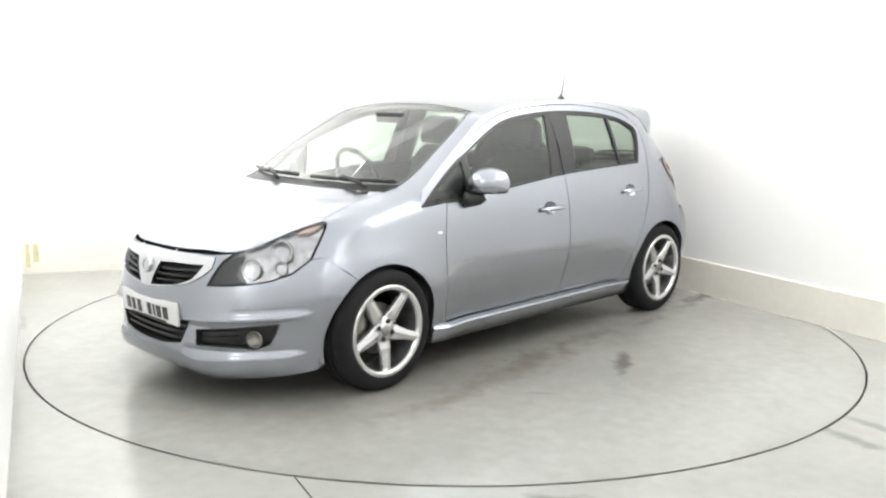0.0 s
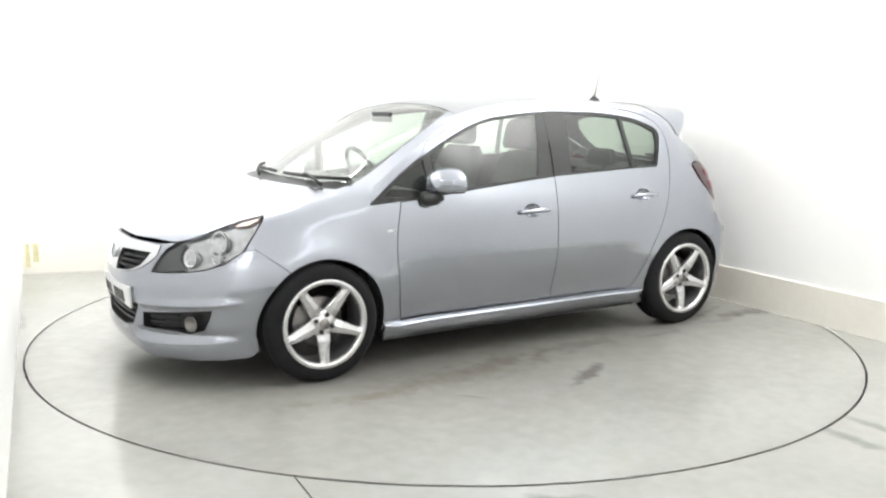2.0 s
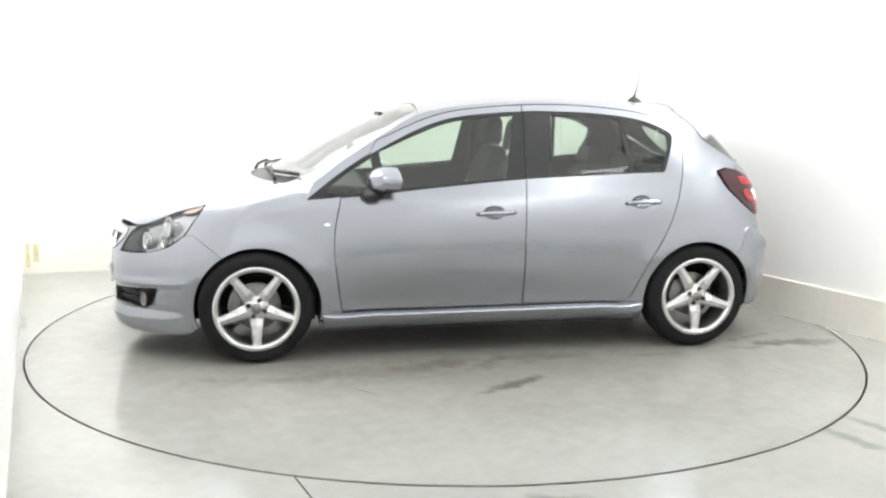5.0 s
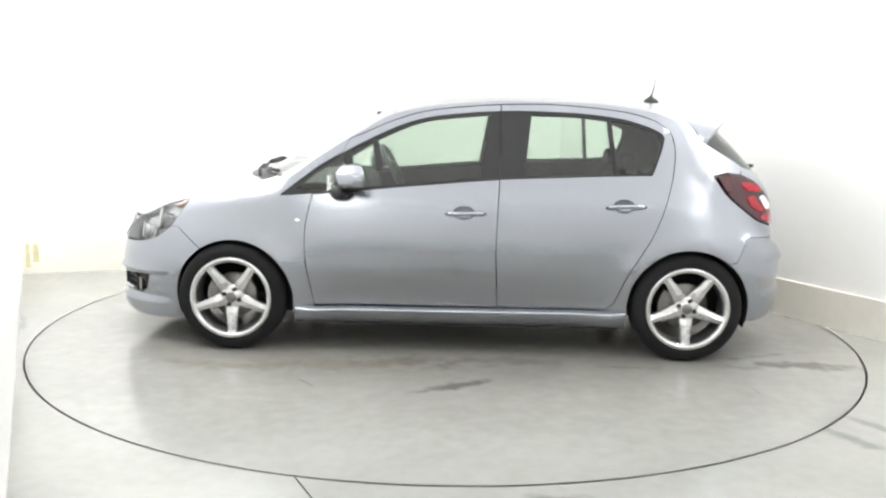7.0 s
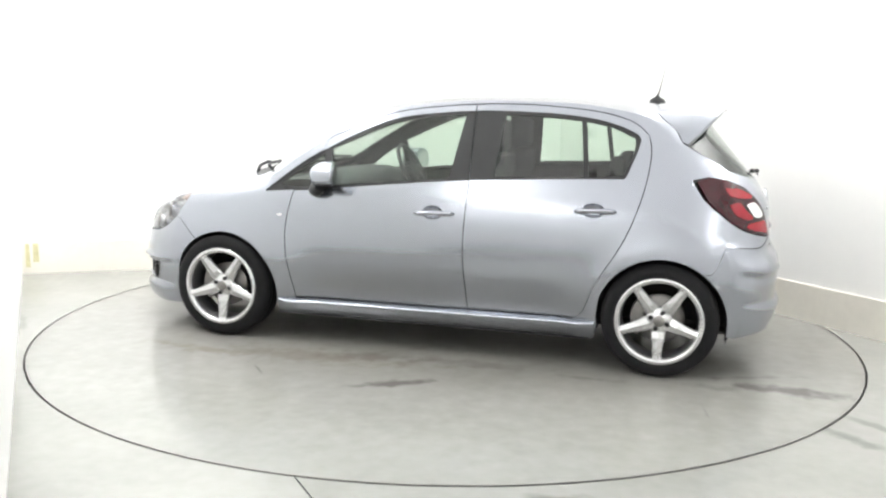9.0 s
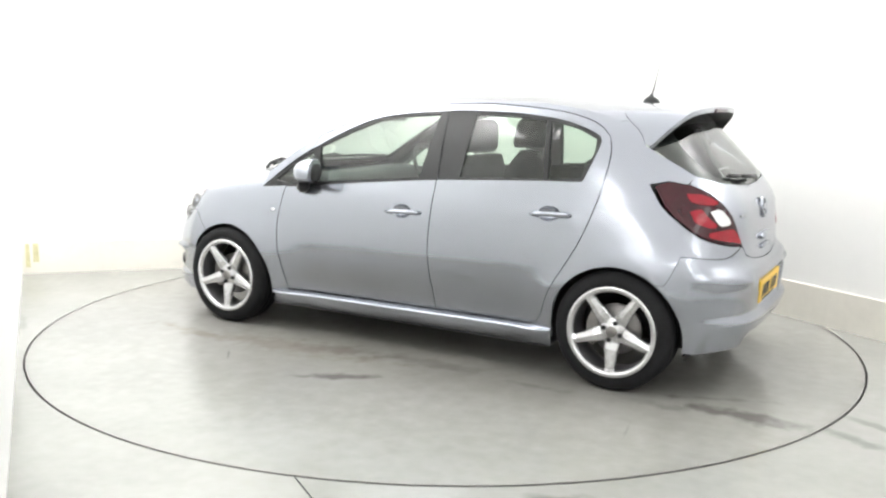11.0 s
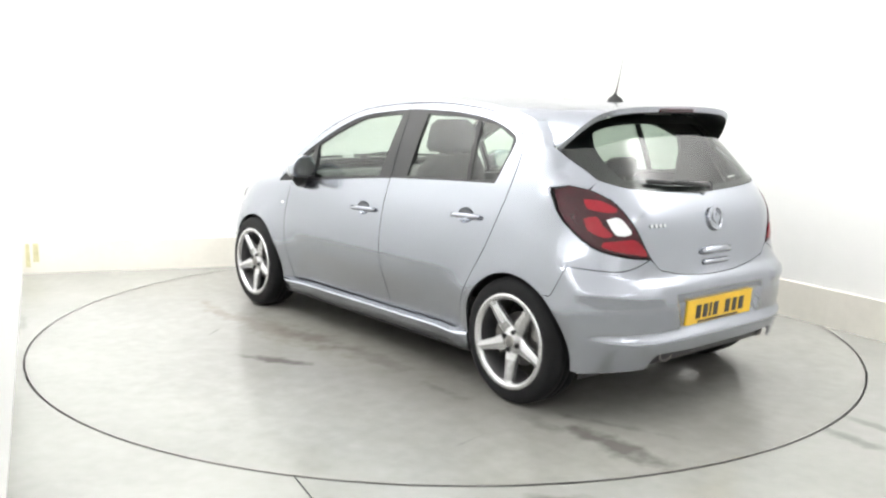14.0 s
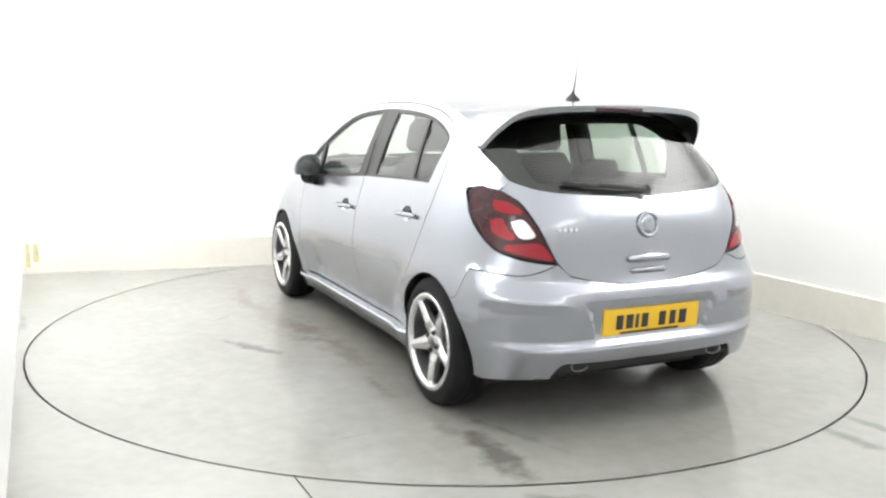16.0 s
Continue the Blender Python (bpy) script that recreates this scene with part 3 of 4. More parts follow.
    r_hole = loop([(-0.2215, 1.346), (-0.31, 1.350), (-0.632, 1.342), (-0.879, 1.315), (-1.033, 1.272), (-1.098, 1.240)], [WINDOW_TOP[-1], WINDOW_END[0]], WINDOW_END, [WINDOW_END[-1], WINDOW_LOW[0]],
                  [(-1.040, 1.014), (-0.754, 1.004), (-0.342, 0.984), (-0.2215, 0.978)], [(-0.2215, 0.978), (-0.2215, 1.346)])
    panes = {"front_door": ([loop([(0.600, 1.125), (0.362, 1.232), (0.177, 1.295), (-0.072, 1.324), (-0.170, 1.331)], [(-0.170, 1.331), (-0.12, 1.05), (-0.105, 0.982)], [(-0.105, 0.982), (0.348, 0.940), (0.575, 0.917)], [(0.575, 0.917), (0.600, 1.125)]),
                             loop([(0.905, 0.910), (0.76, 1.022), (0.640, 1.095)], [(0.640, 1.095), (0.615, 0.915)], [(0.615, 0.915), (0.74, 0.900), (0.905, 0.910)])],),
             "rear_door": ([loop([(-0.385, 1.334), (-0.632, 1.328), (-0.800, 1.312)], [(-0.800, 1.312), (-0.835, 1.016)], [(-0.835, 1.016), (-0.60, 1.008), (-0.350, 0.998)], [(-0.350, 0.998), (-0.385, 1.334)]),
                            loop([(-0.820, 1.310), (-0.96, 1.284), (-1.083, 1.230)], [(-1.083, 1.230), (-1.085, 1.16), (-1.035, 1.030)], [(-1.035, 1.030), (-0.855, 1.017)], [(-0.855, 1.017), (-0.820, 1.310)])],)}
    for name, outer, hole, grip in (("front_door", front, f_hole, (0.07, -0.147, 0.790)), ("rear_door", rear, r_hole, (-0.798, -1.008, 0.842))):
        gx, gz = (grip[0] + grip[1]) / 2, grip[2]
        dish = ring(gx + 0.01, gz + 0.008, 0.060, 0.038)
        bm = bmesh.new()
        sheet(bm, outer, [hole, dish], side_point, step=0.024)
        sheet(bm, dish, [], lambda a, b, o: side_point(a, b, o - 0.030 * max(0.0, 1 - ((a - gx - 0.01) / 0.060) ** 2 - ((b - gz - 0.008) / 0.038) ** 2) ** 0.5), step=0.012, depth=0)
        door = part(name, bm, PAINT, car)
        other = mirrored(door)
        bm = bmesh.new()
        inner = [inset(q, 0.003) for q in panes[name][0]]
        sheet(bm, hole, inner, side_point, off=-0.006, depth=0.02)
        frame_ = part("window_frame", bm, BLACK, door, "black window surround and pillar cover")
        mirrored(frame_, other)
        for q in panes[name][0]:
            bm = bmesh.new()
            sheet(bm, q, [], side_point, off=-0.012, depth=0)
            pane = part("window_pane", bm, GLASS, door, "greenish tinted side window glass")
            pane.visible_shadow = False
            mirrored(pane, other).visible_shadow = False
        bm = bmesh.new()
        n = 10
        path = [side_point(grip[0] + (grip[1] - grip[0]) * i / n, gz + 0.006 * i / n, 0.006 + 0.026 * math.sin(math.pi * min(1, max(0, i / n))) ** 0.6) for i in range(n + 1)]
        tube(bm, path, 0.0135, 10, 0, [0.6] + [1] * (n - 1) + [0.6])
        handle = part("door_handle", bm, PAINT, door, "body-coloured pull handle")
        mirrored(handle, other)
    # sill skirt with its ledge
    bm = bmesh.new()
    xs = [0.905 - 1.83 * i / 30 for i in range(31)]
    prof = [(-0.014, 0.254), (0.038, 0.250), (0.048, 0.242), (0.038, 0.224), (0.024, 0.165), (-0.03, 0.150)]
    rows = []
    for x in xs:
        k = min(1, (0.93 - x) / 0.1, (x + 0.945) / 0.1)
        lift = 0.012 * (0.9 - x) / 1.8
        rows.append([bm.verts.new(side_point(x, z + lift, o * k + 0.001)) for o, z in prof])
    for a, b in zip(rows, rows[1:]):
        for i in range(len(prof) - 1):
            bm.faces.new((a[i], a[i + 1], b[i + 1], b[i])).smooth = True
    sill = part("sill", bm, PAINT, car, "body-coloured side skirt with a bright ledge")
    mirrored(sill)
    # bonnet
    half = [(0.612, 0), (0.608, 0.14), (0.594, 0.30), (0.579, 0.37), (0.566, 0.44), (0.578, 0.515), (0.605, 0.545), (0.672, 0.589), (0.750, 0.618)]
    bm = bmesh.new()
    sheet(bm, mirror_loop((half, BONNET_SIDE, [(1.40, 0.60), (1.385, 0.40), (1.38, 0)])), [], lambda s, y, o: strip_point(s, y, o + 0.006 * math.exp(-((abs(y) - 0.44 + 0.10 * (s - 0.6)) / 0.045) ** 2) * min(1, max(0, (s - 0.62) / 0.2)) * min(1, max(0, (1.42 - s) / 0.3))), step=0.035)
    part("bonnet", bm, PAINT, car)
    bm = bmesh.new()
    sheet(bm, mirror_loop(([(1.386, 0), (1.39, 0.40), (1.405, 0.60)], [(1.405, 0.60), (1.515, 0.618)], [(1.515, 0.618), (1.475, 0.40), (1.465, 0)])), [], strip_point, off=-0.006)
    part("cowl", bm, BLACK, car, "black plastic cowl below the windscreen")
    bm = bmesh.new()
    sheet(bm, mirror_loop(([(1.468, 0), (1.478, 0.40), (1.522, 0.619)], SCREEN_EDGE, [(2.40, 0.515), (2.408, 0.30), (2.412, 0)])), [], strip_point, off=-0.003, depth=0)
    ob = part("windscreen", bm, SCREEN, car, "large raked windscreen with a faint green tint")
    bm = bmesh.new()
    rim_line = mirror_loop(([(1.466, 0), (1.476, 0.40), (1.520, 0.621)], SCREEN_EDGE, [(2.40, 0.517), (2.410, 0.30), (2.414, 0)]))
    sheet(bm, rim_line, [mirror_loop(([(1.50, 0), (1.512, 0.40), (1.555, 0.595)], [(1.555, 0.595), (1.695, 0.602), (1.90, 0.585), (2.087, 0.560), (2.30, 0.518), (2.375, 0.49)], [(2.375, 0.49), (2.388, 0.30), (2.392, 0)]))], strip_point, off=-0.007, depth=0.004)
    part("glass_border", bm, BLACK, ob, "black printed border of the windscreen")
    ob.visible_shadow = False
    # roof
    roof = mirror_loop(([(2.418, 0), (2.414, 0.30), (2.404, 0.515)], [(2.404, 0.515), (2.402, strip_edge(2.402))], strip_side(2.402, 4.15), [(4.15, strip_edge(4.15)), (4.15, 0.43)], [(4.15, 0.43), (4.19, 0.42), (4.20, 0.2), (4.20, 0)]))
    bm = bmesh.new()
    sheet(bm, roof, [], strip_point)
    part("roof", bm, PAINT, car)
    # tail
    bm = bmesh.new()
    sheet(bm, REAR_GLASS, [], strip_point, off=-0.004, depth=0)
    ob = part("rear_window", bm, DARKGLASS, car, "dark tinted rear window")
    bm = bmesh.new()
    clear = mirror_loop(([(4.25, 0), (4.255, 0.38), (4.28, 0.46)], [(4.28, 0.46), (4.37, 0.50), (4.50, 0.505), (4.575, 0.48)], [(4.575, 0.48), (4.603, 0.30), (4.618, 0)]))
    sheet(bm, inset(REAR_GLASS, 0.001), [clear], strip_point, off=-0.009, depth=0)
    part("glass_border", bm, BLACK, ob, "black printed border of the rear glass")
    ob.visible_shadow = False
    gate = mirror_loop(([(4.659, 0), (4.641, 0.30), (4.619, 0.50), (4.588, 0.577)], [(4.588, 0.577), (4.652, 0.615), (4.657, 0.608), (4.686, 0.574), (4.802, 0.524), (4.936, 0.458), (4.992, 0.402)], [(4.992, 0.402), (5.025, 0.27), (5.044, 0.12), (5.048, 0)]))
    bm = bmesh.new()
    sheet(bm, gate, [], strip_point)
    gate_ob = part("tailgate", bm, PAINT, car)
    spoiler_and_gate_parts(car, gate_ob)
    # bumpers
    nose_half = ([(0.0, 0), (0.0, 0.40), (0.0, strip_edge(0))], strip_side(0, 0.495), between((0.495, strip_edge(0.495)), (0.494, 0.684)),
                 [(0.494, 0.684), (0.445, 0.652), (0.428, 0.597), (0.426, 0.496), (0.432, 0.387)], [(0.432, 0.387), (0.538, 0.419), (0.560, 0.44)], [(0.560, 0.44), (0.562, 0.36), (0.572, 0.30), (0.588, 0.14), (0.594, 0)])
    nose = mirror_loop(nose_half)

    def nose_point(s, y, o):
        # ridge over the fog pockets and the splitter's crease, fading towards the edge
        fade = min(1.0, max(0.0, (strip_edge(s) - abs(y)) / 0.06))
        o += fade * 0.026 * math.exp(-((s - 0.288 - 0.02 * (abs(y) - 0.4)) / 0.012) ** 2) * min(1, max(0, (abs(y) - 0.30) / 0.08))
        o += fade * 0.015 * min(1, max(0, (0.132 - s) / 0.014)) * min(1, max(0, (abs(y) - 0.25) / 0.1))
        o -= fade * 0.010 * math.exp(-((s - 0.142) / 0.012) ** 2) * min(1, max(0, (abs(y) - 0.25) / 0.1))
        return strip_point(s, y, o)
    mirror_fog = [(s, -y) for s, y in reversed(FOG_POCKET)]
    arch_f = arc(WHEEL_F - 0.008, ARCH_Z, ARCH_R, -18, 57)
    cheek = loop(edge_line(0, 0.495), between(edge_line(0.495, 0.495)[0], arch_f[-1]), list(reversed(arch_f)), [arch_f[0], edge_line(0, 0)[0]])
    def far_side(x, z, o):
        return Vector((1, -1, 1)) * side_point(x, -z, o)
    nose_ob, _ = side_part("front_bumper", [(nose, [GRILLE, INTAKE, FOG_POCKET, mirror_fog], nose_point, 0.013), (cheek, [], side_point, 0.03), ([(x, -z) for x, z in cheek], [], far_side, 0.03)], PAINT, car, both=False)
    front_details(nose_ob, car)
    tail_half = ([(5.052, 0), (5.048, 0.12), (5.029, 0.27), (4.997, 0.402)], [(4.997, 0.402), (4.945, 0.460), (4.951, 0.468), (4.994, 0.60), (4.984, strip_edge(4.984))], strip_side(4.984, 5.46), [(5.46, strip_edge(5.46)), (5.46, 0.50)], [(5.46, 0.50), (5.40, 0.46), (5.395, 0.40), (5.40, 0.2), (5.40, 0)])

    def tail_point(s, y, o):
        a = abs(y)
        o += min(1.0, max(0.0, (strip_edge(s) - a) / 0.06)) * 0.011 * math.exp(-((s - 5.118 - 0.06 * (0.6 - a)) / 0.023) ** 8) * min(1, max(0, (a - 0.42) / 0.03))
        if a < 0.36:
            o -= 0.014 * min(1, max(0, (0.345 - (s - 5.14) * 0.35 - a) / 0.012)) * min(1, max(0, (s - 5.135) / 0.012)) * min(1, max(0, (5.300 - s) / 0.012))
        return strip_point(s, y, o)
    arch_r = arc(WHEEL_R - 0.003, ARCH_Z, ARCH_R, 119, 190)
    cheek = loop(edge_line(4.984, 5.46), [edge_line(5.46, 5.46)[0], arch_r[-1]], list(reversed(arch_r)), [arch_r[0], (-1.50, 0.556), edge_line(4.984, 4.984)[0]])
    tail_ob, _ = side_part("rear_bumper", [(mirror_loop(tail_half), [], tail_point, 0.018), (cheek, [], side_point, 0.03), ([(x, -z) for x, z in cheek], [], far_side, 0.03)], PAINT, car, both=False)
    rear_details(tail_ob, car)
    # dark shell behind the seams
    shell = loop(edge_line(0.0, 5.46), [edge_line(5.46, 5.46)[0], (-1.60, 0.2)], arc(WHEEL_R, ARCH_Z, ARCH_R + 0.012, 195, -15, 24), [(-0.90, 0.17), (0.90, 0.17)], arc(WHEEL_F, ARCH_Z, ARCH_R + 0.012, 195, -15, 24), [(1.59, 0.2), edge_line(0, 0)[0]])
    bm = bmesh.new()
    sheet(bm, shell, [DAYLIGHT], side_point, off=-0.03, depth=0.01, step=0.07)
    ob = part("inner_shell", bm, DARK, car, "dark inner body side and door lining")
    mirrored(ob)


def spoiler_and_gate_parts(car, gate):
    ys = [math.sin(math.pi / 2 * (-1 + 2 * i / 64)) for i in range(65)]
    lead_y, lead_s = curve([0, 0.8, 0.92, 1], [0, 0.505, 0.575, 0.616]), curve([0, 0.5, 0.8, 0.92, 1], [3.98, 3.985, 4.03, 4.17, 4.315])
    tr_y = curve([0, 0.3, 0.6, 0.8, 0.92, 1], [0, 0.20, 0.38, 0.50, 0.575, 0.612])
    tr_x = curve([0, 0.3, 0.6, 0.8, 0.92, 1], [-1.535, -1.532, -1.518, -1.485, -1.415, -1.344])
    tr_z = curve([0, 0.3, 0.6, 0.8, 0.92, 1], [1.391, 1.388, 1.378, 1.350, 1.275, 1.198])
    bm = bmesh.new()
    tops, rims, unders, fronts = [], [], [], []
    for u in ys:
        a, sg = abs(u), (1 if u >= 0 else -1)
        p0 = strip_point(lead_s(a), lead_y(a), 0.003)
        p3 = Vector((tr_x(a), tr_y(a), tr_z(a)))
        low = p3 + Vector((0.006, -0.006 * a, -0.026))
        # a gently crowned sheet from the roof's end to the lip
        top = [p0.lerp(p3, k / 10) + Vector((0, 0, 0.006 * math.sin(math.pi * k / 10) * (1 - a * a))) for k in range(11)]
        under = [low, p0.lerp(p3, 0.45) + Vector((0, -0.012 * a, -0.045)), strip_point(lead_s(a) + 0.06, lead_y(a) * 0.97, -0.01)]
        for rows, line in ((tops, top), (rims, (p3, low)), (unders, under), (fronts, (strip_point(lead_s(a), lead_y(a), -0.012), p0))):
            rows.append([bm.verts.new((q.x, q.y * sg, q.z)) for q in line])
    for rows, mat in ((tops, 0), (rims, 0), (unders, 1), (fronts, 1)):
        for a, b in zip(rows, rows[1:]):
            for i in range(len(a) - 1):
                f = bm.faces.new((a[i], b[i], b[i + 1], a[i + 1]))
                f.smooth, f.material_index = True, mat
    part("roof_spoiler", bm, [PAINT, BLACK], gate, "silver roof spoiler, black beneath")
    bm = bmesh.new()
    box(bm, -1.534, -1.510, -0.13, 0.13, 1.362, 1.380, 0.004)
    part("brake_light", bm, DEEPRED, gate, "high-level red brake light under the spoiler")


def build_wheels(car):
    spoke_at = -90
    R, W = 0.300, 0.205
    bm = bmesh.new()
    prof = [(0.222, -0.02), (0.225, -0.004), (0.240, 0.002), (0.262, 0.001), (0.281, -0.006), (0.293, -0.018), (0.2985, -0.034), (R, -0.055), (R, -0.08), (0.296, -0.082), (0.296, -0.087), (R, -0.089), (R, -0.118), (0.296, -0.120), (0.296, -0.125), (R, -0.127), (R, -0.15), (0.2985, -0.17), (0.29, -0.19), (0.26, -W), (0.222, -0.19)]
    lathe(bm, prof, 64)
    tyre_me = part("tyre", bm, RUBBER)
    bm = bmesh.new()
    lathe(bm, [(0.2245, -0.012), (0.2275, 0.003), (0.224, 0.007), (0.210, 0.006), (0.203, 0.002), (0.198, -0.010), (0.195, -0.03)], 64)
    # five tapered spokes that widen into the hub
    for k in range(5):
        a = radians(spoke_at + 72 * k)
        out, side = Vector((math.cos(a), 0, math.sin(a))), Vector((-math.sin(a), 0, math.cos(a)))
        secs = []
        for r, hw, yf, th in ((0.030, 0.026, -0.024, 0.03), (0.060, 0.037, -0.021, 0.035), (0.090, 0.034, -0.012, 0.035), (0.140, 0.0275, -0.006, 0.032), (0.185, 0.024, -0.001, 0.03), (0.208, 0.030, 0.003, 0.03)):
            secs.append([bm.verts.new(out * r + side * w + Vector((0, y, 0))) for w, y in ((-hw, yf - th), (-hw, yf - 0.011), (-hw * 0.86, yf - 0.006), (0, yf + 0.002), (hw * 0.86, yf - 0.006), (hw, yf - 0.011), (hw, yf - th))])
        for u, v in zip(secs, secs[1:]):
            for i in range(6):
                bm.faces.new((u[i], u[i + 1], v[i + 1], v[i])).smooth = False
    lathe(bm, [(0.0005, -0.012), (0.026, -0.012), (0.031, -0.018), (0.050, -0.021), (0.064, -0.026), (0.070, -0.034), (0.070, -0.06)], 40)
    bmesh.ops.recalc_face_normals(bm, faces=bm.faces)
    rim_me = part("rim", bm, ALLOY)
    bm = bmesh.new()
    lathe(bm, [(0.0005, -0.085), (0.125, -0.085), (0.128, -0.09), (0.128, -0.10), (0.0005, -0.10)], 40)
    disc_me = part("brake_disc", bm, STEEL)
    bm = bmesh.new()
    lathe(bm, [(0.197, -0.012), (0.193, -0.04), (0.193, -0.12), (0.205, -0.18), (0.222, -0.19)], 64)
    barrel_me = part("rim_barrel", bm, BARREL)
    bm = bmesh.new()
    lathe(bm, [(0.0005, -0.008), (0.024, -0.0085), (0.029, -0.013)], 24)
    cap_me = part("hub_cap", bm, STEEL)
    bm = bmesh.new()
    lathe(bm, [(0.0005, 0.006), (0.0090, 0.006), (0.0115, 0.002), (0.0115, -0.012)], 10)
    bolt_me = part("wheel_bolt", bm, DARK)
    bm = bmesh.new()
    for k in range(9):
        a0, a1 = radians(-38 + 76 * k / 9), radians(-38 + 76 * (k + 1) / 9)
        lo = [bm.verts.new((r * math.cos(a), y, r * math.sin(a))) for a in (a0, a1) for r, y in ((0.088, -0.066), (0.148, -0.066), (0.152, -0.11), (0.088, -0.11))]
        for q in ((0, 1, 5, 4), (1, 2, 6, 5), (2, 3, 7, 6), (3, 0, 4, 7)) + (((0, 3, 2, 1),) if k == 0 else ()) + (((4, 5, 6, 7),) if k == 8 else ()):
            bm.faces.new([lo[i] for i in q])
    bmesh.ops.remove_doubles(bm, verts=bm.verts, dist=0.0002)
    bmesh.ops.recalc_face_normals(bm, faces=bm.faces)
    caliper_me = part("brake_caliper", bm, STEEL)
    data = {o.name: o.data for o in (tyre_me, rim_me, disc_me, barrel_me, cap_me, bolt_me, caliper_me)}
    for o in (tyre_me, rim_me, disc_me, barrel_me, cap_me, bolt_me, caliper_me):
        bpy.data.objects.remove(o)
    for x, y in ((WHEEL_F, 0.805), (WHEEL_R, 0.812), (WHEEL_F, -0.805), (WHEEL_R, -0.812)):
        wheel = new("wheel")
        wheel.parent = car
        wheel.matrix_basis = pose(x, y, R, 0, 0, 0 if y > 0 else 180)
        tagged(wheel, "five-spoke silver alloy wheel with a low-profile tyre")
        for name, me in data.items():
            for i in range(4 if name == "wheel_bolt" else 1):
                o = new(name, me)
                o.parent = wheel
                if name == "wheel_bolt":
                    a = radians(20 + 90 * i)
                    o.location = (0.046 * math.cos(a), -0.017, 0.046 * math.sin(a))


# ---- the car's details ----
def bowl(bm, at, facing, r, depth, mat=0, n=24, rim=0.0):
    """A round reflector dish at a place, opening towards facing."""
    q = Vector((0, 1, 0)).rotation_difference(Vector(facing).normalized()).to_matrix().to_4x4()
    m = Matrix.Translation(at) @ q
    rows = lathe(bm, [(r * (1 + rim), 0), (r, 0.004), (r * 0.92, 0), (r * 0.75, -depth * 0.5), (r * 0.45, -depth * 0.85), (0.0008, -depth)], n, mat)
    for row in rows:
        for v in row:
            v.co = m @ v.co


def bar(bm, points, fn, half, off, thick, mat=0):
    """A rounded bar along points of a surface (a, b), of that half height."""
    sheet(bm, loop([(a + half, b) for a, b in points], [(points[-1][0] + half, points[-1][1]), (points[-1][0] - half, points[-1][1])],
                   [(a - half, b) for a, b in reversed(points)], [(points[0][0] - half, points[0][1]), (points[0][0] + half, points[0][1])]), [], fn, step=0.03, off=off, depth=thick, mat=mat)


def plate(name, s0, s1, off, mat, parent, label, fn):
    bm = bmesh.new()
    sheet(bm, [(s0, -0.258), (s0, 0.258), (s1, 0.258), (s1, -0.258)], [], fn, step=0.05, off=off, depth=0.012)
    ob = part(name, bm, mat, parent, label)
    mid, half = (s0 + s1) / 2, abs(s1 - s0) * 0.27
    for y, w in ((0.175, 0.018), (0.122, 0.018), (0.082, 0.008), (0.040, 0.017), (-0.055, 0.018), (-0.112, 0.016), (-0.168, 0.020)):
        bm = bmesh.new()
        sheet(bm, [(mid - half, y - w), (mid - half, y + w), (mid + half, y + w), (mid + half, y - w)], [], fn, step=0.04, off=off + 0.002, depth=0.003)
        part("plate_bar", bm, INK, ob)
    bm = bmesh.new()
    e = mid + (0.42 if s1 > 1 else -0.42) * abs(s1 - s0)
    sheet(bm, [(e - 0.005, -0.15), (e - 0.005, 0.17), (e + 0.005, 0.17), (e + 0.005, -0.15)], [], fn, step=0.04, off=off + 0.002, depth=0.003)
    part("plate_bar", bm, INK, ob)
    return ob


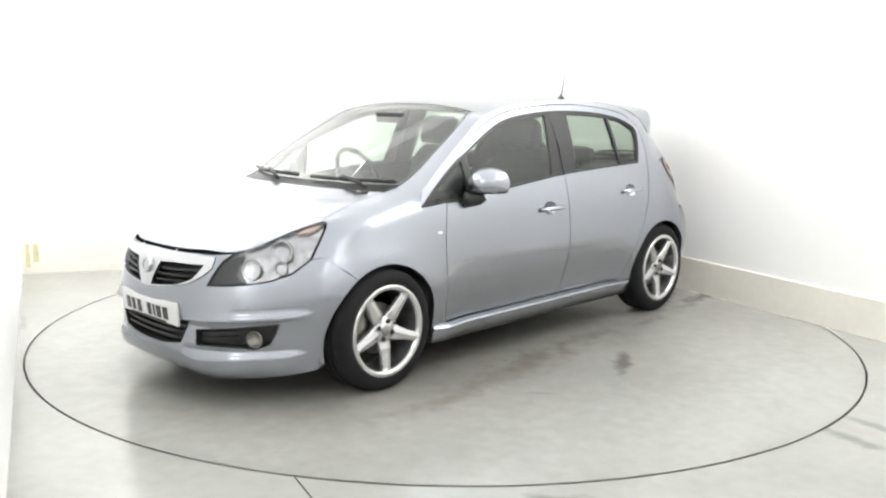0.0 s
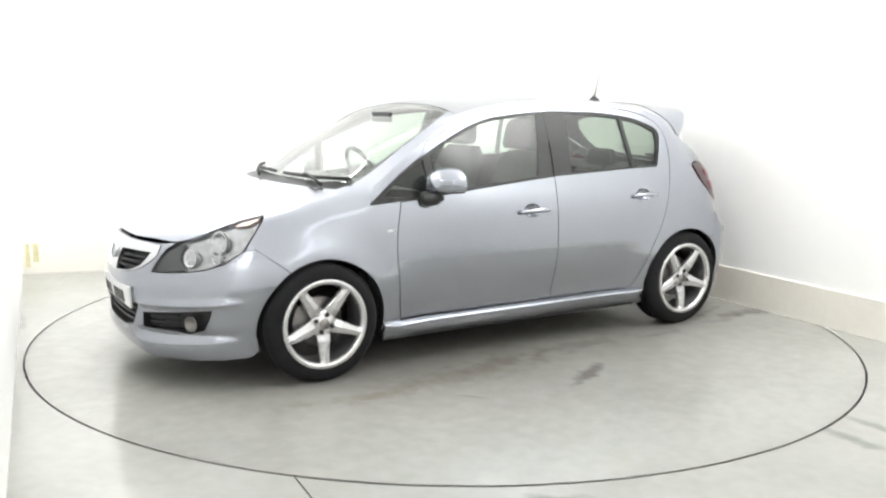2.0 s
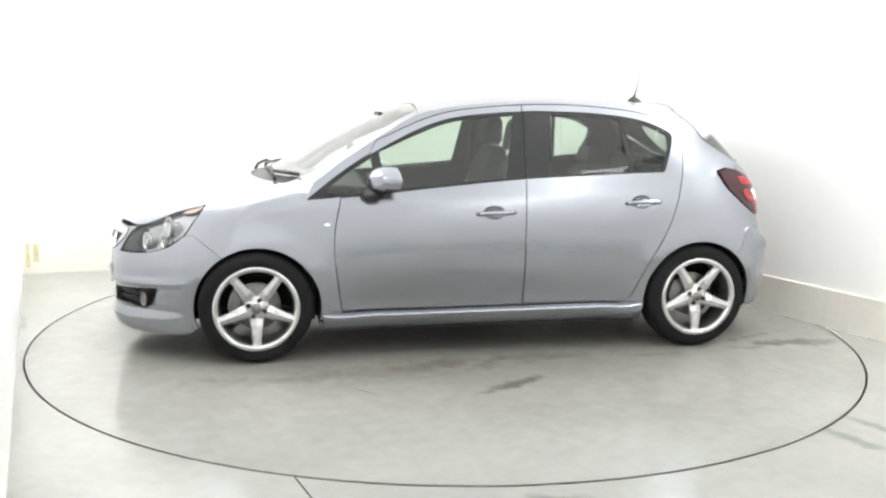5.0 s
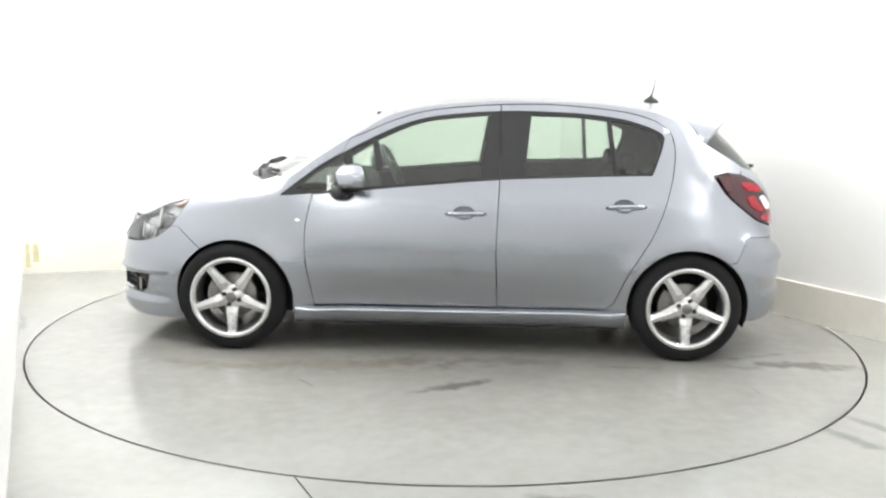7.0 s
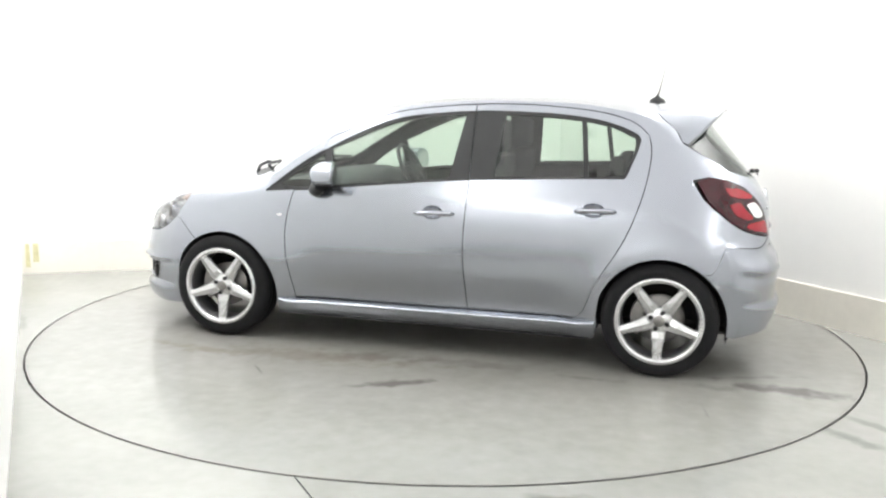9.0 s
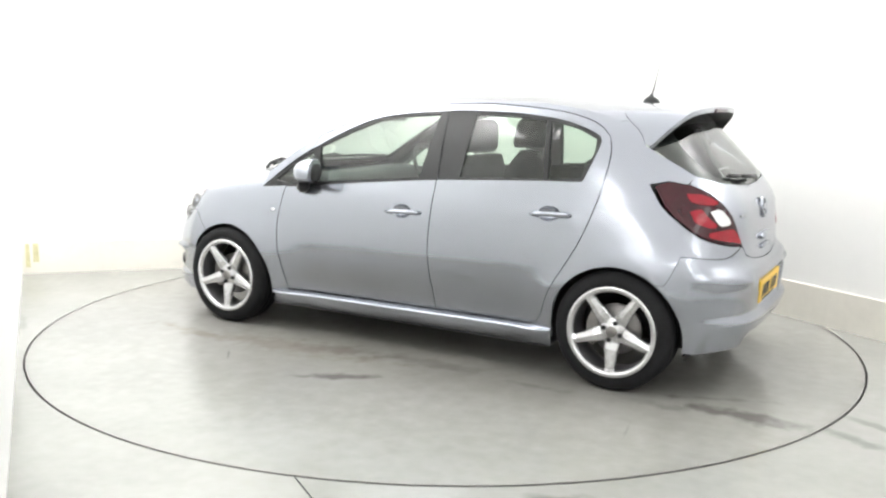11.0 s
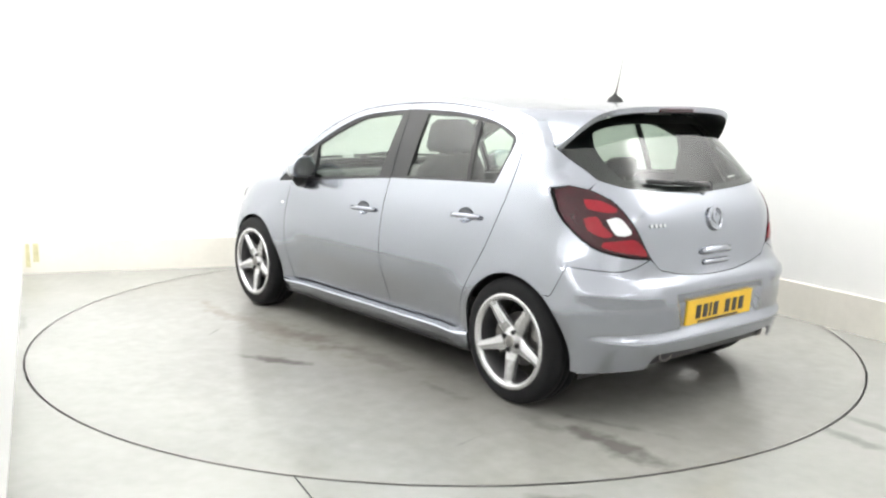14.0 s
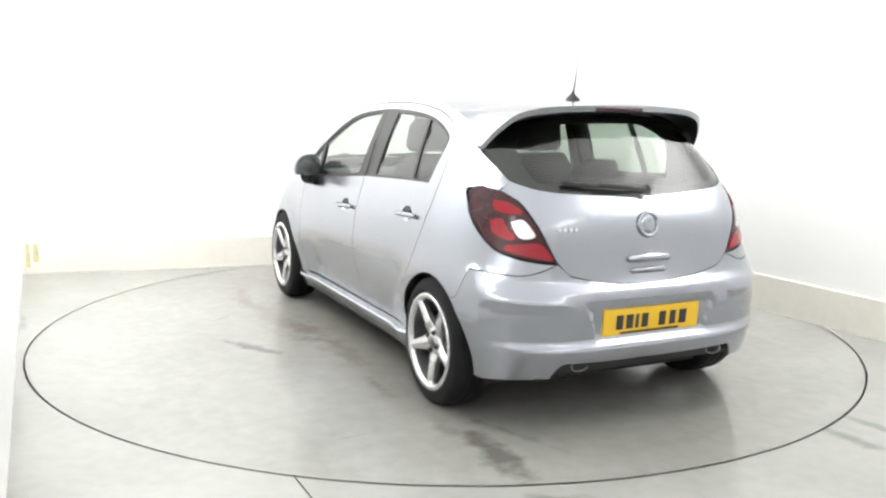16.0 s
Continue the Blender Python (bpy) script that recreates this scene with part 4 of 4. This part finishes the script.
def front_details(nose, car):
    # upper grille: silver surround with a middle wedge, dark backing, slats and a round emblem
    opening = loop([(0.528, 0.100), (0.532, 0.20), (0.522, 0.352)], [(0.522, 0.352), (0.462, 0.318), (0.432, 0.228)], [(0.432, 0.228), (0.413, 0.045)], [(0.413, 0.045), (0.528, 0.100)])
    other = [(s, -y) for s, y in reversed(opening)]
    bm = bmesh.new()
    sheet(bm, inset(GRILLE, 0.002), [opening, other], strip_point, step=0.025, off=0.004, depth=0.02)
    grille = part("grille", bm, CHROME, nose, "silver grille surround with a middle wedge")
    bm = bmesh.new()
    sheet(bm, inset(GRILLE, 0.001), [], strip_point, step=0.05, off=-0.055, depth=-0.05)
    part("grille_backing", bm, DARK, grille)
    for sg in (1, -1):
        for s, y0, y1 in ((0.504, 0.080, 0.352), (0.475, 0.065, 0.335), (0.447, 0.055, 0.270)):
            bm = bmesh.new()
            bar(bm, [(s - 0.004, sg * y0), (s, sg * (y0 + y1) / 2), (s, sg * y1)] if sg > 0 else [(s, -y1), (s, -(y0 + y1) / 2), (s - 0.004, -y0)], strip_point, 0.0055, -0.014, 0.02)
            part("grille_slat", bm, BLACK, grille)
    bm = bmesh.new()
    at = strip_point(0.500, 0, 0.012)
    facing = strip_point(0.5, 0, 0.1) - strip_point(0.5, 0, 0)
    q = Matrix.Translation(at) @ Vector((0, 1, 0)).rotation_difference(facing.normalized()).to_matrix().to_4x4()
    for row in lathe(bm, [(0.0008, 0.004), (0.026, 0.003), (0.030, 0.0), (0.031, 0.007), (0.038, 0.007), (0.040, 0.0), (0.040, -0.012)], 32):
        for v in row:
            v.co = q @ v.co
    part("emblem", bm, CHROME, grille, "plain round chrome emblem")
    # lower intake
    bm = bmesh.new()
    sheet(bm, inset(INTAKE, 0.001), [], strip_point, step=0.05, off=-0.06, depth=-0.055)
    intake = part("lower_intake", bm, DARK, nose, "black lower air intake")
    for s, y1 in ((0.245, 0.29), (0.215, 0.272), (0.185, 0.254)):
        bm = bmesh.new()
        bar(bm, [(s, -y1), (s - 0.004, -y1 / 2), (s - 0.006, 0), (s - 0.004, y1 / 2), (s, y1)], strip_point, 0.006, -0.012, 0.022)
        part("intake_slat", bm, BLACK, intake)
    plate("front_number_plate", 0.243, 0.350, 0.016, WHITEPLATE, nose, "white number plate with plain dark bars", strip_point)
    # fog pockets
    for sg in (1, -1):
        fn = (lambda s, y, o: strip_point(s, y, o)) if sg > 0 else (lambda s, y, o: Vector((1, -1, 1)) * strip_point(s, y, o))
        bm = bmesh.new()
        sheet(bm, inset(FOG_POCKET, 0.001), [], fn, step=0.03, off=-0.045, depth=-0.042)
        pocket = part("fog_pocket", bm, BLACK, nose, "black plastic fog lamp pocket")
        for s in (0.19, 0.22):
            bm = bmesh.new()
            bar(bm, [(s, 0.36), (s + 0.006, 0.44), (s + 0.01, 0.515)], fn, 0.005, -0.026, 0.02)
            part("pocket_slat", bm, BLACK, pocket)
        bm = bmesh.new()
        bowl(bm, fn(0.196, 0.566, -0.008), Vector((0.85, sg * 0.45, 0.0)), 0.036, 0.022, 0, 28, 0.12)
        part("fog_lamp", bm, STEEL, pocket, "round clear fog lamp")
    # head lamps
    for sg in (1, -1):
        fn = (lambda s, y, o: strip_point(s, y, o)) if sg > 0 else (lambda s, y, o: Vector((1, -1, 1)) * strip_point(s, y, o))
        bm = bmesh.new()
        sheet(bm, inset(HEADLAMP, 0.002), [], fn, step=0.03, off=-0.028, depth=-0.025)
        lamp = part("headlamp", bm, REFLECTOR, car, "large swept-back clear headlamp with a dark inner tip")
        bm = bmesh.new()
        sheet(bm, loop([(0.440, 0.398), (0.436, 0.47), (0.437, 0.53)], [(0.437, 0.53), (0.48, 0.497), (0.555, 0.478)], [(0.555, 0.478), (0.530, 0.425), (0.440, 0.398)]), [], fn, step=0.03, off=-0.012, depth=0.03)
        part("lamp_bezel", bm, DASH, lamp, "dark grey inner bezel")
        for s, y, r, mat, nm in ((0.489, 0.530, 0.042, CLEARLENS, "reflector"), (0.545, 0.592, 0.052, CHROME, "reflector"), (0.478, 0.615, 0.030, CHROME, "reflector")):
            bm = bmesh.new()
            bowl(bm, fn(s, y, -0.012), Vector((0.9, sg * 0.42, 0.12)), r, 0.034, 0, 24, 0.1)
            part(nm, bm, mat, lamp)
            bm = bmesh.new()
            q = Matrix.Translation(fn(s, y, -0.009)) @ Vector((0, 1, 0)).rotation_difference(Vector((0.9, sg * 0.42, 0.12)).normalized()).to_matrix().to_4x4()
            for row in lathe(bm, [(r * 1.10, -0.006), (r * 1.12, 0.002), (r * 1.03, 0.002), (r * 1.0, -0.008)], 28):
                for v in row:
                    v.co = q @ v.co
            part("reflector_ring", bm, STEEL, lamp)
        bm = bmesh.new()
        sheet(bm, loop([(0.600, 0.636), (0.655, 0.640), (0.705, 0.630)], [(0.705, 0.630), (0.660, 0.604), (0.615, 0.596)], [(0.615, 0.596), (0.600, 0.636)]), [], fn, step=0.02, off=-0.010, depth=0.014)
        part("indicator", bm, AMBER, lamp, "dull amber indicator")
        bm = bmesh.new()
        sheet(bm, inset(HEADLAMP, 0.003), [], fn, step=0.03, off=0.0, depth=0)
        part("lens", bm, LENS, lamp, "clear lamp lens").visible_shadow = False


def rear_details(tail, car):
    gate = [o for o in car.children if o.name.startswith("tailgate")][0]
    plate("rear_number_plate", 5.164, 5.277, -0.006, YELLOW, tail, "yellow number plate with plain dark bars", strip_point)
    # dark valance and exhaust
    bm = bmesh.new()
    sheet(bm, mirror_loop(([(5.375, 0), (5.375, 0.45)], [(5.375, 0.45), (5.46, 0.52)], [(5.46, 0.52), (5.46, 0)])), [], strip_point, off=-0.035)
    part("rear_valance", bm, BLACK, tail, "black lower valance")
    for ey in (0.345, -0.40):
        bm = bmesh.new()
        for row in lathe(bm, [(0.030, -0.16), (0.032, 0.0), (0.029, 0.004), (0.026, 0.0), (0.024, -0.10), (0.0008, -0.10)], 28):
            for v in row:
                v.co = Vector((-1.800 - v.co.y, ey + v.co.x * 1.45, 0.282 + v.co.z * 0.85))
        bmesh.ops.recalc_face_normals(bm, faces=bm.faces)
        part("exhaust_tip", bm, STEEL, tail, "oval dulled steel exhaust tip")
    # emblem, handle, lettering strip, wiper
    bm = bmesh.new()
    at, facing = strip_point(4.792, 0, 0.004), strip_point(4.792, 0, 0.1) - strip_point(4.792, 0, 0)
    q = Matrix.Translation(at) @ Vector((0, 1, 0)).rotation_difference(facing.normalized()).to_matrix().to_4x4()
    for row in lathe(bm, [(0.0008, 0.003), (0.040, 0.002), (0.044, -0.001), (0.046, 0.007), (0.056, 0.007), (0.059, 0.0), (0.059, -0.006)], 36):
        for v in row:
            v.co = q @ v.co
    sheet(bm, [(4.792 + a, b) for a, b in ((0.026, 0.0), (0.008, 0.030), (-0.024, 0.026), (-0.010, 0.006), (-0.026, -0.018), (0.004, -0.030))], [], strip_point, step=0.02, off=0.012, depth=0.008)
    part("emblem", bm, PAINT, gate, "plain round silver emblem")
    bm = bmesh.new()
    tube(bm, [strip_point(4.935 + 0.004 * abs(y) / 0.115, y, 0.006) for y in (-0.115, -0.10, -0.05, 0, 0.05, 0.10, 0.115)], 0.019, 12, 0, [0.35, 0.85, 1, 1, 1, 0.85, 0.35])
    part("tailgate_handle", bm, PAINT, gate, "body-coloured handle lip")
    bm = bmesh.new()
    tube(bm, [strip_point(4.988, y, 0.003) for y in (-0.10, -0.085, 0, 0.085, 0.10)], 0.014, 12, 0, [0.35, 0.9, 1, 0.9, 0.35])
    part("handle_recess", bm, PAINT, gate)
    for y in (0.375, 0.400, 0.425, 0.450):
        bm = bmesh.new()
        sheet(bm, ring(4.800, y, 0.009, 0.009, 10), [], strip_point, step=0.05, off=0.004, depth=0.004)
        part("lettering_bar", bm, CHROME, gate)
    bm = bmesh.new()
    tube(bm, [strip_point(4.640, -0.02, 0.03), strip_point(4.630, 0.08, 0.034), strip_point(4.612, 0.22, 0.026)], 0.010, 8)
    tube(bm, [strip_point(4.622, -0.04, 0.016), strip_point(4.616, 0.1, 0.018), strip_point(4.606, 0.25, 0.016), strip_point(4.590, 0.385, 0.012)], 0.0095, 8)
    bowl(bm, strip_point(4.642, -0.02, 0.028), facing, 0.022, 0.004)
    part("rear_wiper", bm, BLACK, gate, "black rear wiper at rest")
    # tail lamps
    for sg in (1, -1):
        fn = (lambda s, y, o: strip_point(s, y, o)) if sg > 0 else (lambda s, y, o: Vector((1, -1, 1)) * strip_point(s, y, o))
        bm = bmesh.new()
        sheet(bm, inset(TAIL_LAMP, 0.002), [], fn, step=0.025, off=0.004, depth=0.02)
        lamp = part("tail_lamp", bm, DEEPRED, car, "large teardrop tail lamp in dark red with a clear centre")
        for nm, pts, mat in (("brake_lens", [(4.705, 0.645), (4.702, 0.606), (4.730, 0.572), (4.742, 0.580), (4.746, 0.61), (4.738, 0.650)], RED),
                             ("fog_lens", [(4.775, 0.672), (4.764, 0.640), (4.800, 0.632), (4.838, 0.612), (4.848, 0.640), (4.822, 0.675)], RED),
                             ("reverse_lens", [(4.774, 0.618), (4.764, 0.580), (4.798, 0.557), (4.828, 0.546), (4.840, 0.572), (4.834, 0.602), (4.802, 0.614)], CLEARLENS),
                             ("indicator_lens", [(4.868, 0.645), (4.858, 0.580), (4.862, 0.525), (4.925, 0.482), (4.920, 0.54), (4.902, 0.625), (4.885, 0.655)], RED)):
            bm = bmesh.new()
            sheet(bm, spline(pts + pts[:1], 0.012), [], fn, step=0.02, off=0.007, depth=0.006)
            part(nm, bm, mat, lamp)


def build_mirrors(car):
    for sg in (1, -1):
        bm = bmesh.new()
        n, m = 28, 14
        rows = []
        for j in range(m + 1):
            a = math.pi * j / m
            row = []
            for i in range(n):
                b = 2 * math.pi * i / n
                cx, cy, cz = math.cos(a), math.sin(a) * math.cos(b), math.sin(a) * math.sin(b)
                f = lambda c, p: math.copysign(abs(c) ** p, c)
                x = 0.132 * f(cx, 0.8) if cx > 0 else 0.016 * f(cx, 0.4)
                y, z = 0.094 * f(cy, 0.85), 0.082 * f(cz, 0.85)
                z *= 1 - 0.10 * (y / 0.094)
                z = max(z, -0.048)
                row.append(bm.verts.new((0.540 + x - 0.022 * y / 0.094, (0.828 + y) * sg, 0.975 + z)))
            rows.append(row)
        for u, v in zip(rows, rows[1:]):
            for i in range(n):
                f = bm.faces.new((u[i], u[(i + 1) % n], v[(i + 1) % n], v[i]))
                f.smooth = True
                f.material_index = 1 if f.calc_center_median().z < 0.936 else 0
        bmesh.ops.remove_doubles(bm, verts=bm.verts, dist=0.0005)
        bmesh.ops.recalc_face_normals(bm, faces=bm.faces)
        mirror = part("door_mirror", bm, [PAINT, BLACK], car, "body-coloured door mirror with a black base")
        bm = bmesh.new()
        sheet(bm, ring(0, 0, 0.076, 0.054, 32), [], lambda a, b, o: Vector((0.522 - 0.022 * a / 0.094 - o, (0.828 + a) * sg, 0.979 + b)), step=0.04, depth=0.01)
        part("mirror_glass", bm, CHROME, mirror, "mirror glass")
        bm = bmesh.new()
        tube(bm, [(0.670, 0.750 * sg, 0.892), (0.655, 0.78 * sg, 0.890), (0.630, 0.81 * sg, 0.897), (0.61, 0.83 * sg, 0.915)], 0.032, 10, 0, [1.3, 1.2, 1.1, 0.9])
        part("mirror_arm", bm, BLACK, mirror)


def build_fittings(car):
    # aerial
    bm = bmesh.new()
    rows = []
    for z, a, b, x in ((1.396, 0.048, 0.030, -1.150), (1.412, 0.047, 0.029, -1.150), (1.424, 0.040, 0.025, -1.149), (1.433, 0.028, 0.018, -1.148), (1.440, 0.014, 0.010, -1.147), (1.452, 0.007, 0.006, -1.150), (1.460, 0.006, 0.005, -1.154)):
        rows.append([bm.verts.new((x + a * math.cos(2 * math.pi * i / 16), b * math.sin(2 * math.pi * i / 16), z)) for i in range(16)])
    for u, v in zip(rows, rows[1:]):
        for i in range(16):
            bm.faces.new((u[i], u[(i + 1) % 16], v[(i + 1) % 16], v[i])).smooth = True
    bm.faces.new(rows[-1])
    base = part("aerial_base", bm, BLACK, car, "black roof aerial foot")
    bm = bmesh.new()
    tube(bm, [(-1.153, 0, 1.452), (-1.168, 0, 1.52), (-1.19, 0, 1.63), (-1.222, 0, 1.772)], 0.0048, 8, 0, [1.0, 0.5, 0.24, 0.1])
    part("aerial_mast", bm, BLACK, base)
    # windscreen wipers
    for y0, y1, ya in ((0.13, 0.60, 0.42), (-0.62, 0.02, -0.18)):
        bm = bmesh.new()
        tube(bm, [strip_point(1.455 + 0.02 * abs(2 * t - 1) + (0.045 * t if y0 > 0 else 0.05 * (1 - t)), y0 + (y1 - y0) * t, 0.016) for t in (0, 0.25, 0.5, 0.75, 1)], 0.010, 8)
        tube(bm, [strip_point(1.41, ya + 0.10, 0.012), strip_point(1.43, ya + 0.04, 0.032), strip_point(1.475, ya - 0.06, 0.034), strip_point(1.485, ya - 0.10, 0.02)], 0.010, 8)
        part("windscreen_wiper", bm, BLACK, car, "black windscreen wiper at rest")
    # side repeaters
    bm = bmesh.new()
    sheet(bm, ring(0.883, 0.740, 0.017, 0.008, 20), [], side_point, step=0.03, off=0.006, depth=0.008)
    mirrored(part("side_repeater", bm, CLEARLENS, car, "small clear side indicator"))
    # underbody and wheel housings
    bm = bmesh.new()
    box(bm, -1.62, 1.62, -0.46, 0.46, 0.17, 0.215, 0.02)
    box(bm, -0.90, 0.90, -0.74, 0.74, 0.155, 0.20, 0.015)
    part("underbody", bm, DARK, car, "dark underbody")
    for x in (WHEEL_F, WHEEL_R):
        for sg in (1, -1):
            bm = bmesh.new()
            prev = None
            for i in range(25):
                a = radians(-18 + 216 * i / 24)
                q = [(x + 0.352 * math.cos(a), sg * y, ARCH_Z + 0.352 * math.sin(a)) for y in (0.70, 0.45)]
                q.append((x, sg * 0.45, ARCH_Z))
                row = [bm.verts.new(p) for p in q]
                if prev:
                    bm.faces.new((prev[0], row[0], row[1], prev[1])).smooth = True
                    bm.faces.new((prev[1], row[1], row[2], prev[2]))
                prev = row
            part("wheel_housing", bm, DARK, car)
    # bulkhead, boot floor, parcel shelf and linings
    bm = bmesh.new()
    box(bm, 0.94, 1.0, -0.66, 0.66, 0.2, 0.93, 0.01)
    part("bulkhead", bm, DARK, car)
    bm = bmesh.new()
    sheet(bm, mirror_loop(([(2.47, 0), (2.47, 0.53)], [(2.47, 0.53), (3.2, 0.55), (4.0, 0.52)], [(4.0, 0.52), (4.0, 0)])), [], strip_point, step=0.1, off=-0.035, depth=0.01)
    part("headlining", bm, LINING, car, "pale grey roof lining")
    bm = bmesh.new()
    box(bm, -1.60, -0.98, -0.56, 0.56, 0.955, 0.975, 0.008)
    part("parcel_shelf", bm, CLOTH, car, "dark parcel shelf")
    bm = bmesh.new()
    box(bm, -1.70, -1.60, -0.50, 0.50, 0.35, 0.80, 0.02)
    part("boot_lining", bm, DARK, car)


def seat_back(bm, x0, z0, x1, z1, w0, w1, t0, t1, n=9):
    """A cushioned back that leans from (x0, z0) to (x1, z1), with rounded section."""
    rows = []
    for i in range(n):
        k = i / (n - 1)
        x, z = x0 + (x1 - x0) * k, z0 + (z1 - z0) * k
        w, t = w0 + (w1 - w0) * k, t0 + (t1 - t0) * k
        e = 1 - 0.10 * max(0, (k - 0.8) / 0.2) ** 2 - (0.18 if i in (0, n - 1) else 0)
        rows.append([bm.verts.new((x + t * e * math.copysign(abs(math.cos(a)) ** 0.6, math.cos(a)) + 0.02 * abs(math.sin(a)) ** 3, w * e * math.copysign(abs(math.sin(a)) ** 0.55, math.sin(a)), z))
                     for a in [2 * math.pi * j / 24 for j in range(24)]])
    for u, v in zip(rows, rows[1:]):
        for j in range(24):
            bm.faces.new((u[j], u[(j + 1) % 24], v[(j + 1) % 24], v[j])).smooth = True
    bm.faces.new(list(reversed(rows[0]))), bm.faces.new(rows[-1])


def build_cabin(car):
    for y, x in ((0.35, -0.29), (-0.35, -0.29)):
        seat = new("front_seat")
        seat.parent = car
        seat.location = (x, y, 0)
        tagged(seat, "dark cloth front seat")
        bm = bmesh.new()
        seat_back(bm, 0.16, 0.50, -0.03, 1.10, 0.255, 0.215, 0.10, 0.075)
        part("backrest", bm, CLOTH, seat)
        bm = bmesh.new()
        box(bm, 0.08, 0.58, -0.24, 0.24, 0.38, 0.52, 0.05)
        part("seat_cushion", bm, CLOTH, seat)
        bm = bmesh.new()
        seat_back(bm, 0.015, 1.115, -0.005, 1.295, 0.150, 0.128, 0.075, 0.062, 7)
        part("headrest", bm, CLOTH, seat)
        for d in (-0.06, 0.06):
            bm = bmesh.new()
            tube(bm, [(-0.005, d, 1.06), (0.02, d, 1.16)], 0.006, 8)
            part("headrest_post", bm, CHROME, seat)
    bench = new("rear_seat")
    bench.parent = car
    bench.location = (-0.86, 0, 0)
    tagged(bench, "dark cloth rear bench seat with headrests")
    for y, w in ((0.30, 0.29), (-0.30, 0.29)):
        bm = bmesh.new()
        seat_back(bm, 0.05, 0.50, -0.11, 0.97, w, w * 0.92, 0.07, 0.05)
        bmesh.ops.translate(bm, verts=bm.verts, vec=(0, y, 0))
        part("backrest", bm, CLOTH, bench)
        bm = bmesh.new()
        seat_back(bm, -0.10, 1.00, -0.115, 1.105, 0.125, 0.105, 0.045, 0.035, 7)
        bmesh.ops.translate(bm, verts=bm.verts, vec=(0, math.copysign(0.31, y), 0))
        part("headrest", bm, CLOTH, bench)
        bm = bmesh.new()
        tube(bm, [(-0.12, math.copysign(0.31, y), 0.94), (-0.11, math.copysign(0.31, y), 1.03)], 0.012, 8)
        part("headrest_post", bm, BLACK, bench)
    bm = bmesh.new()
    box(bm, 0.0, 0.50, -0.60, 0.60, 0.38, 0.52, 0.05)
    part("seat_cushion", bm, CLOTH, bench)
    # dashboard and steering wheel
    bm = bmesh.new()
    rows = []
    for i in range(17):
        y = -0.64 + 1.28 * i / 16
        hump = 0.035 * math.exp(-((y + 0.35) / 0.16) ** 2)
        rows.append([bm.verts.new(q) for q in ((1.02 - 0.25 * y * y, y, 0.925), (0.80, y, 0.935 + hump * 0.6), (0.64, y, 0.925 + hump), (0.585, y, 0.88 + hump), (0.57, y, 0.80), (0.62, y, 0.62), (0.80, y, 0.5))])
    for u, v in zip(rows, rows[1:]):
        for j in range(6):
            bm.faces.new((u[j], u[j + 1], v[j + 1], v[j])).smooth = True
    part("dashboard", bm, DASH, car, "dark grey dashboard")
    column = new("steering_wheel")
    column.parent = car
    column.matrix_basis = pose(0.45, -0.35, 0.935, 0, -62, 0)
    tagged(column, "dark steering wheel on the right-hand side")
    bm = bmesh.new()
    tube(bm, [(0.18 * math.cos(2 * math.pi * i / 32), 0.18 * math.sin(2 * math.pi * i / 32), 0) for i in range(33)], 0.014, 8)
    part("wheel_ring", bm, DASH, column)
    bm = bmesh.new()
    box(bm, -0.17, 0.05, -0.02, 0.02, -0.012, 0.008, 0.006)
    box(bm, -0.02, 0.03, -0.17, 0.17, -0.012, 0.008, 0.006)
    box(bm, -0.06, 0.06, -0.065, 0.065, -0.02, 0.02, 0.012)
    part("wheel_boss", bm, DASH, column)
    bm = bmesh.new()
    box(bm, 0.50, 0.525, -0.11, 0.11, 1.265, 1.325, 0.008)
    part("rear_view_mirror", bm, BLACK, car, "black rear-view mirror")


def build_car():
    car = new("hatchback_car")
    tagged(car, "silver-blue five-door hatchback car with alloy wheels, on the turntable", "car")
    build_body(car)
    build_wheels(car)
    build_mirrors(car)
    build_fittings(car)
    build_cabin(car)
    return car


build_room()
turntable = build_turntable()
hatchback = build_car()


def motions():
    table_rows, car_rows = [], []
    for i in range(17):
        t = 1.0 * i
        a = TURN_AT_8 + (TURN_AT_16 - TURN_AT_0) / 16 * (t - 8)
        c, s = math.cos(radians(a)), math.sin(radians(a))
        table_rows.append((t, pose(0, 0, 0, 0, 0, a)))
        car_rows.append((t, pose(c * PIVOT[0] - s * PIVOT[1], s * PIVOT[0] + c * PIVOT[1], 0, 0, 0, a)))
    walk(turntable, table_rows)
    walk(hatchback, car_rows)


motions()
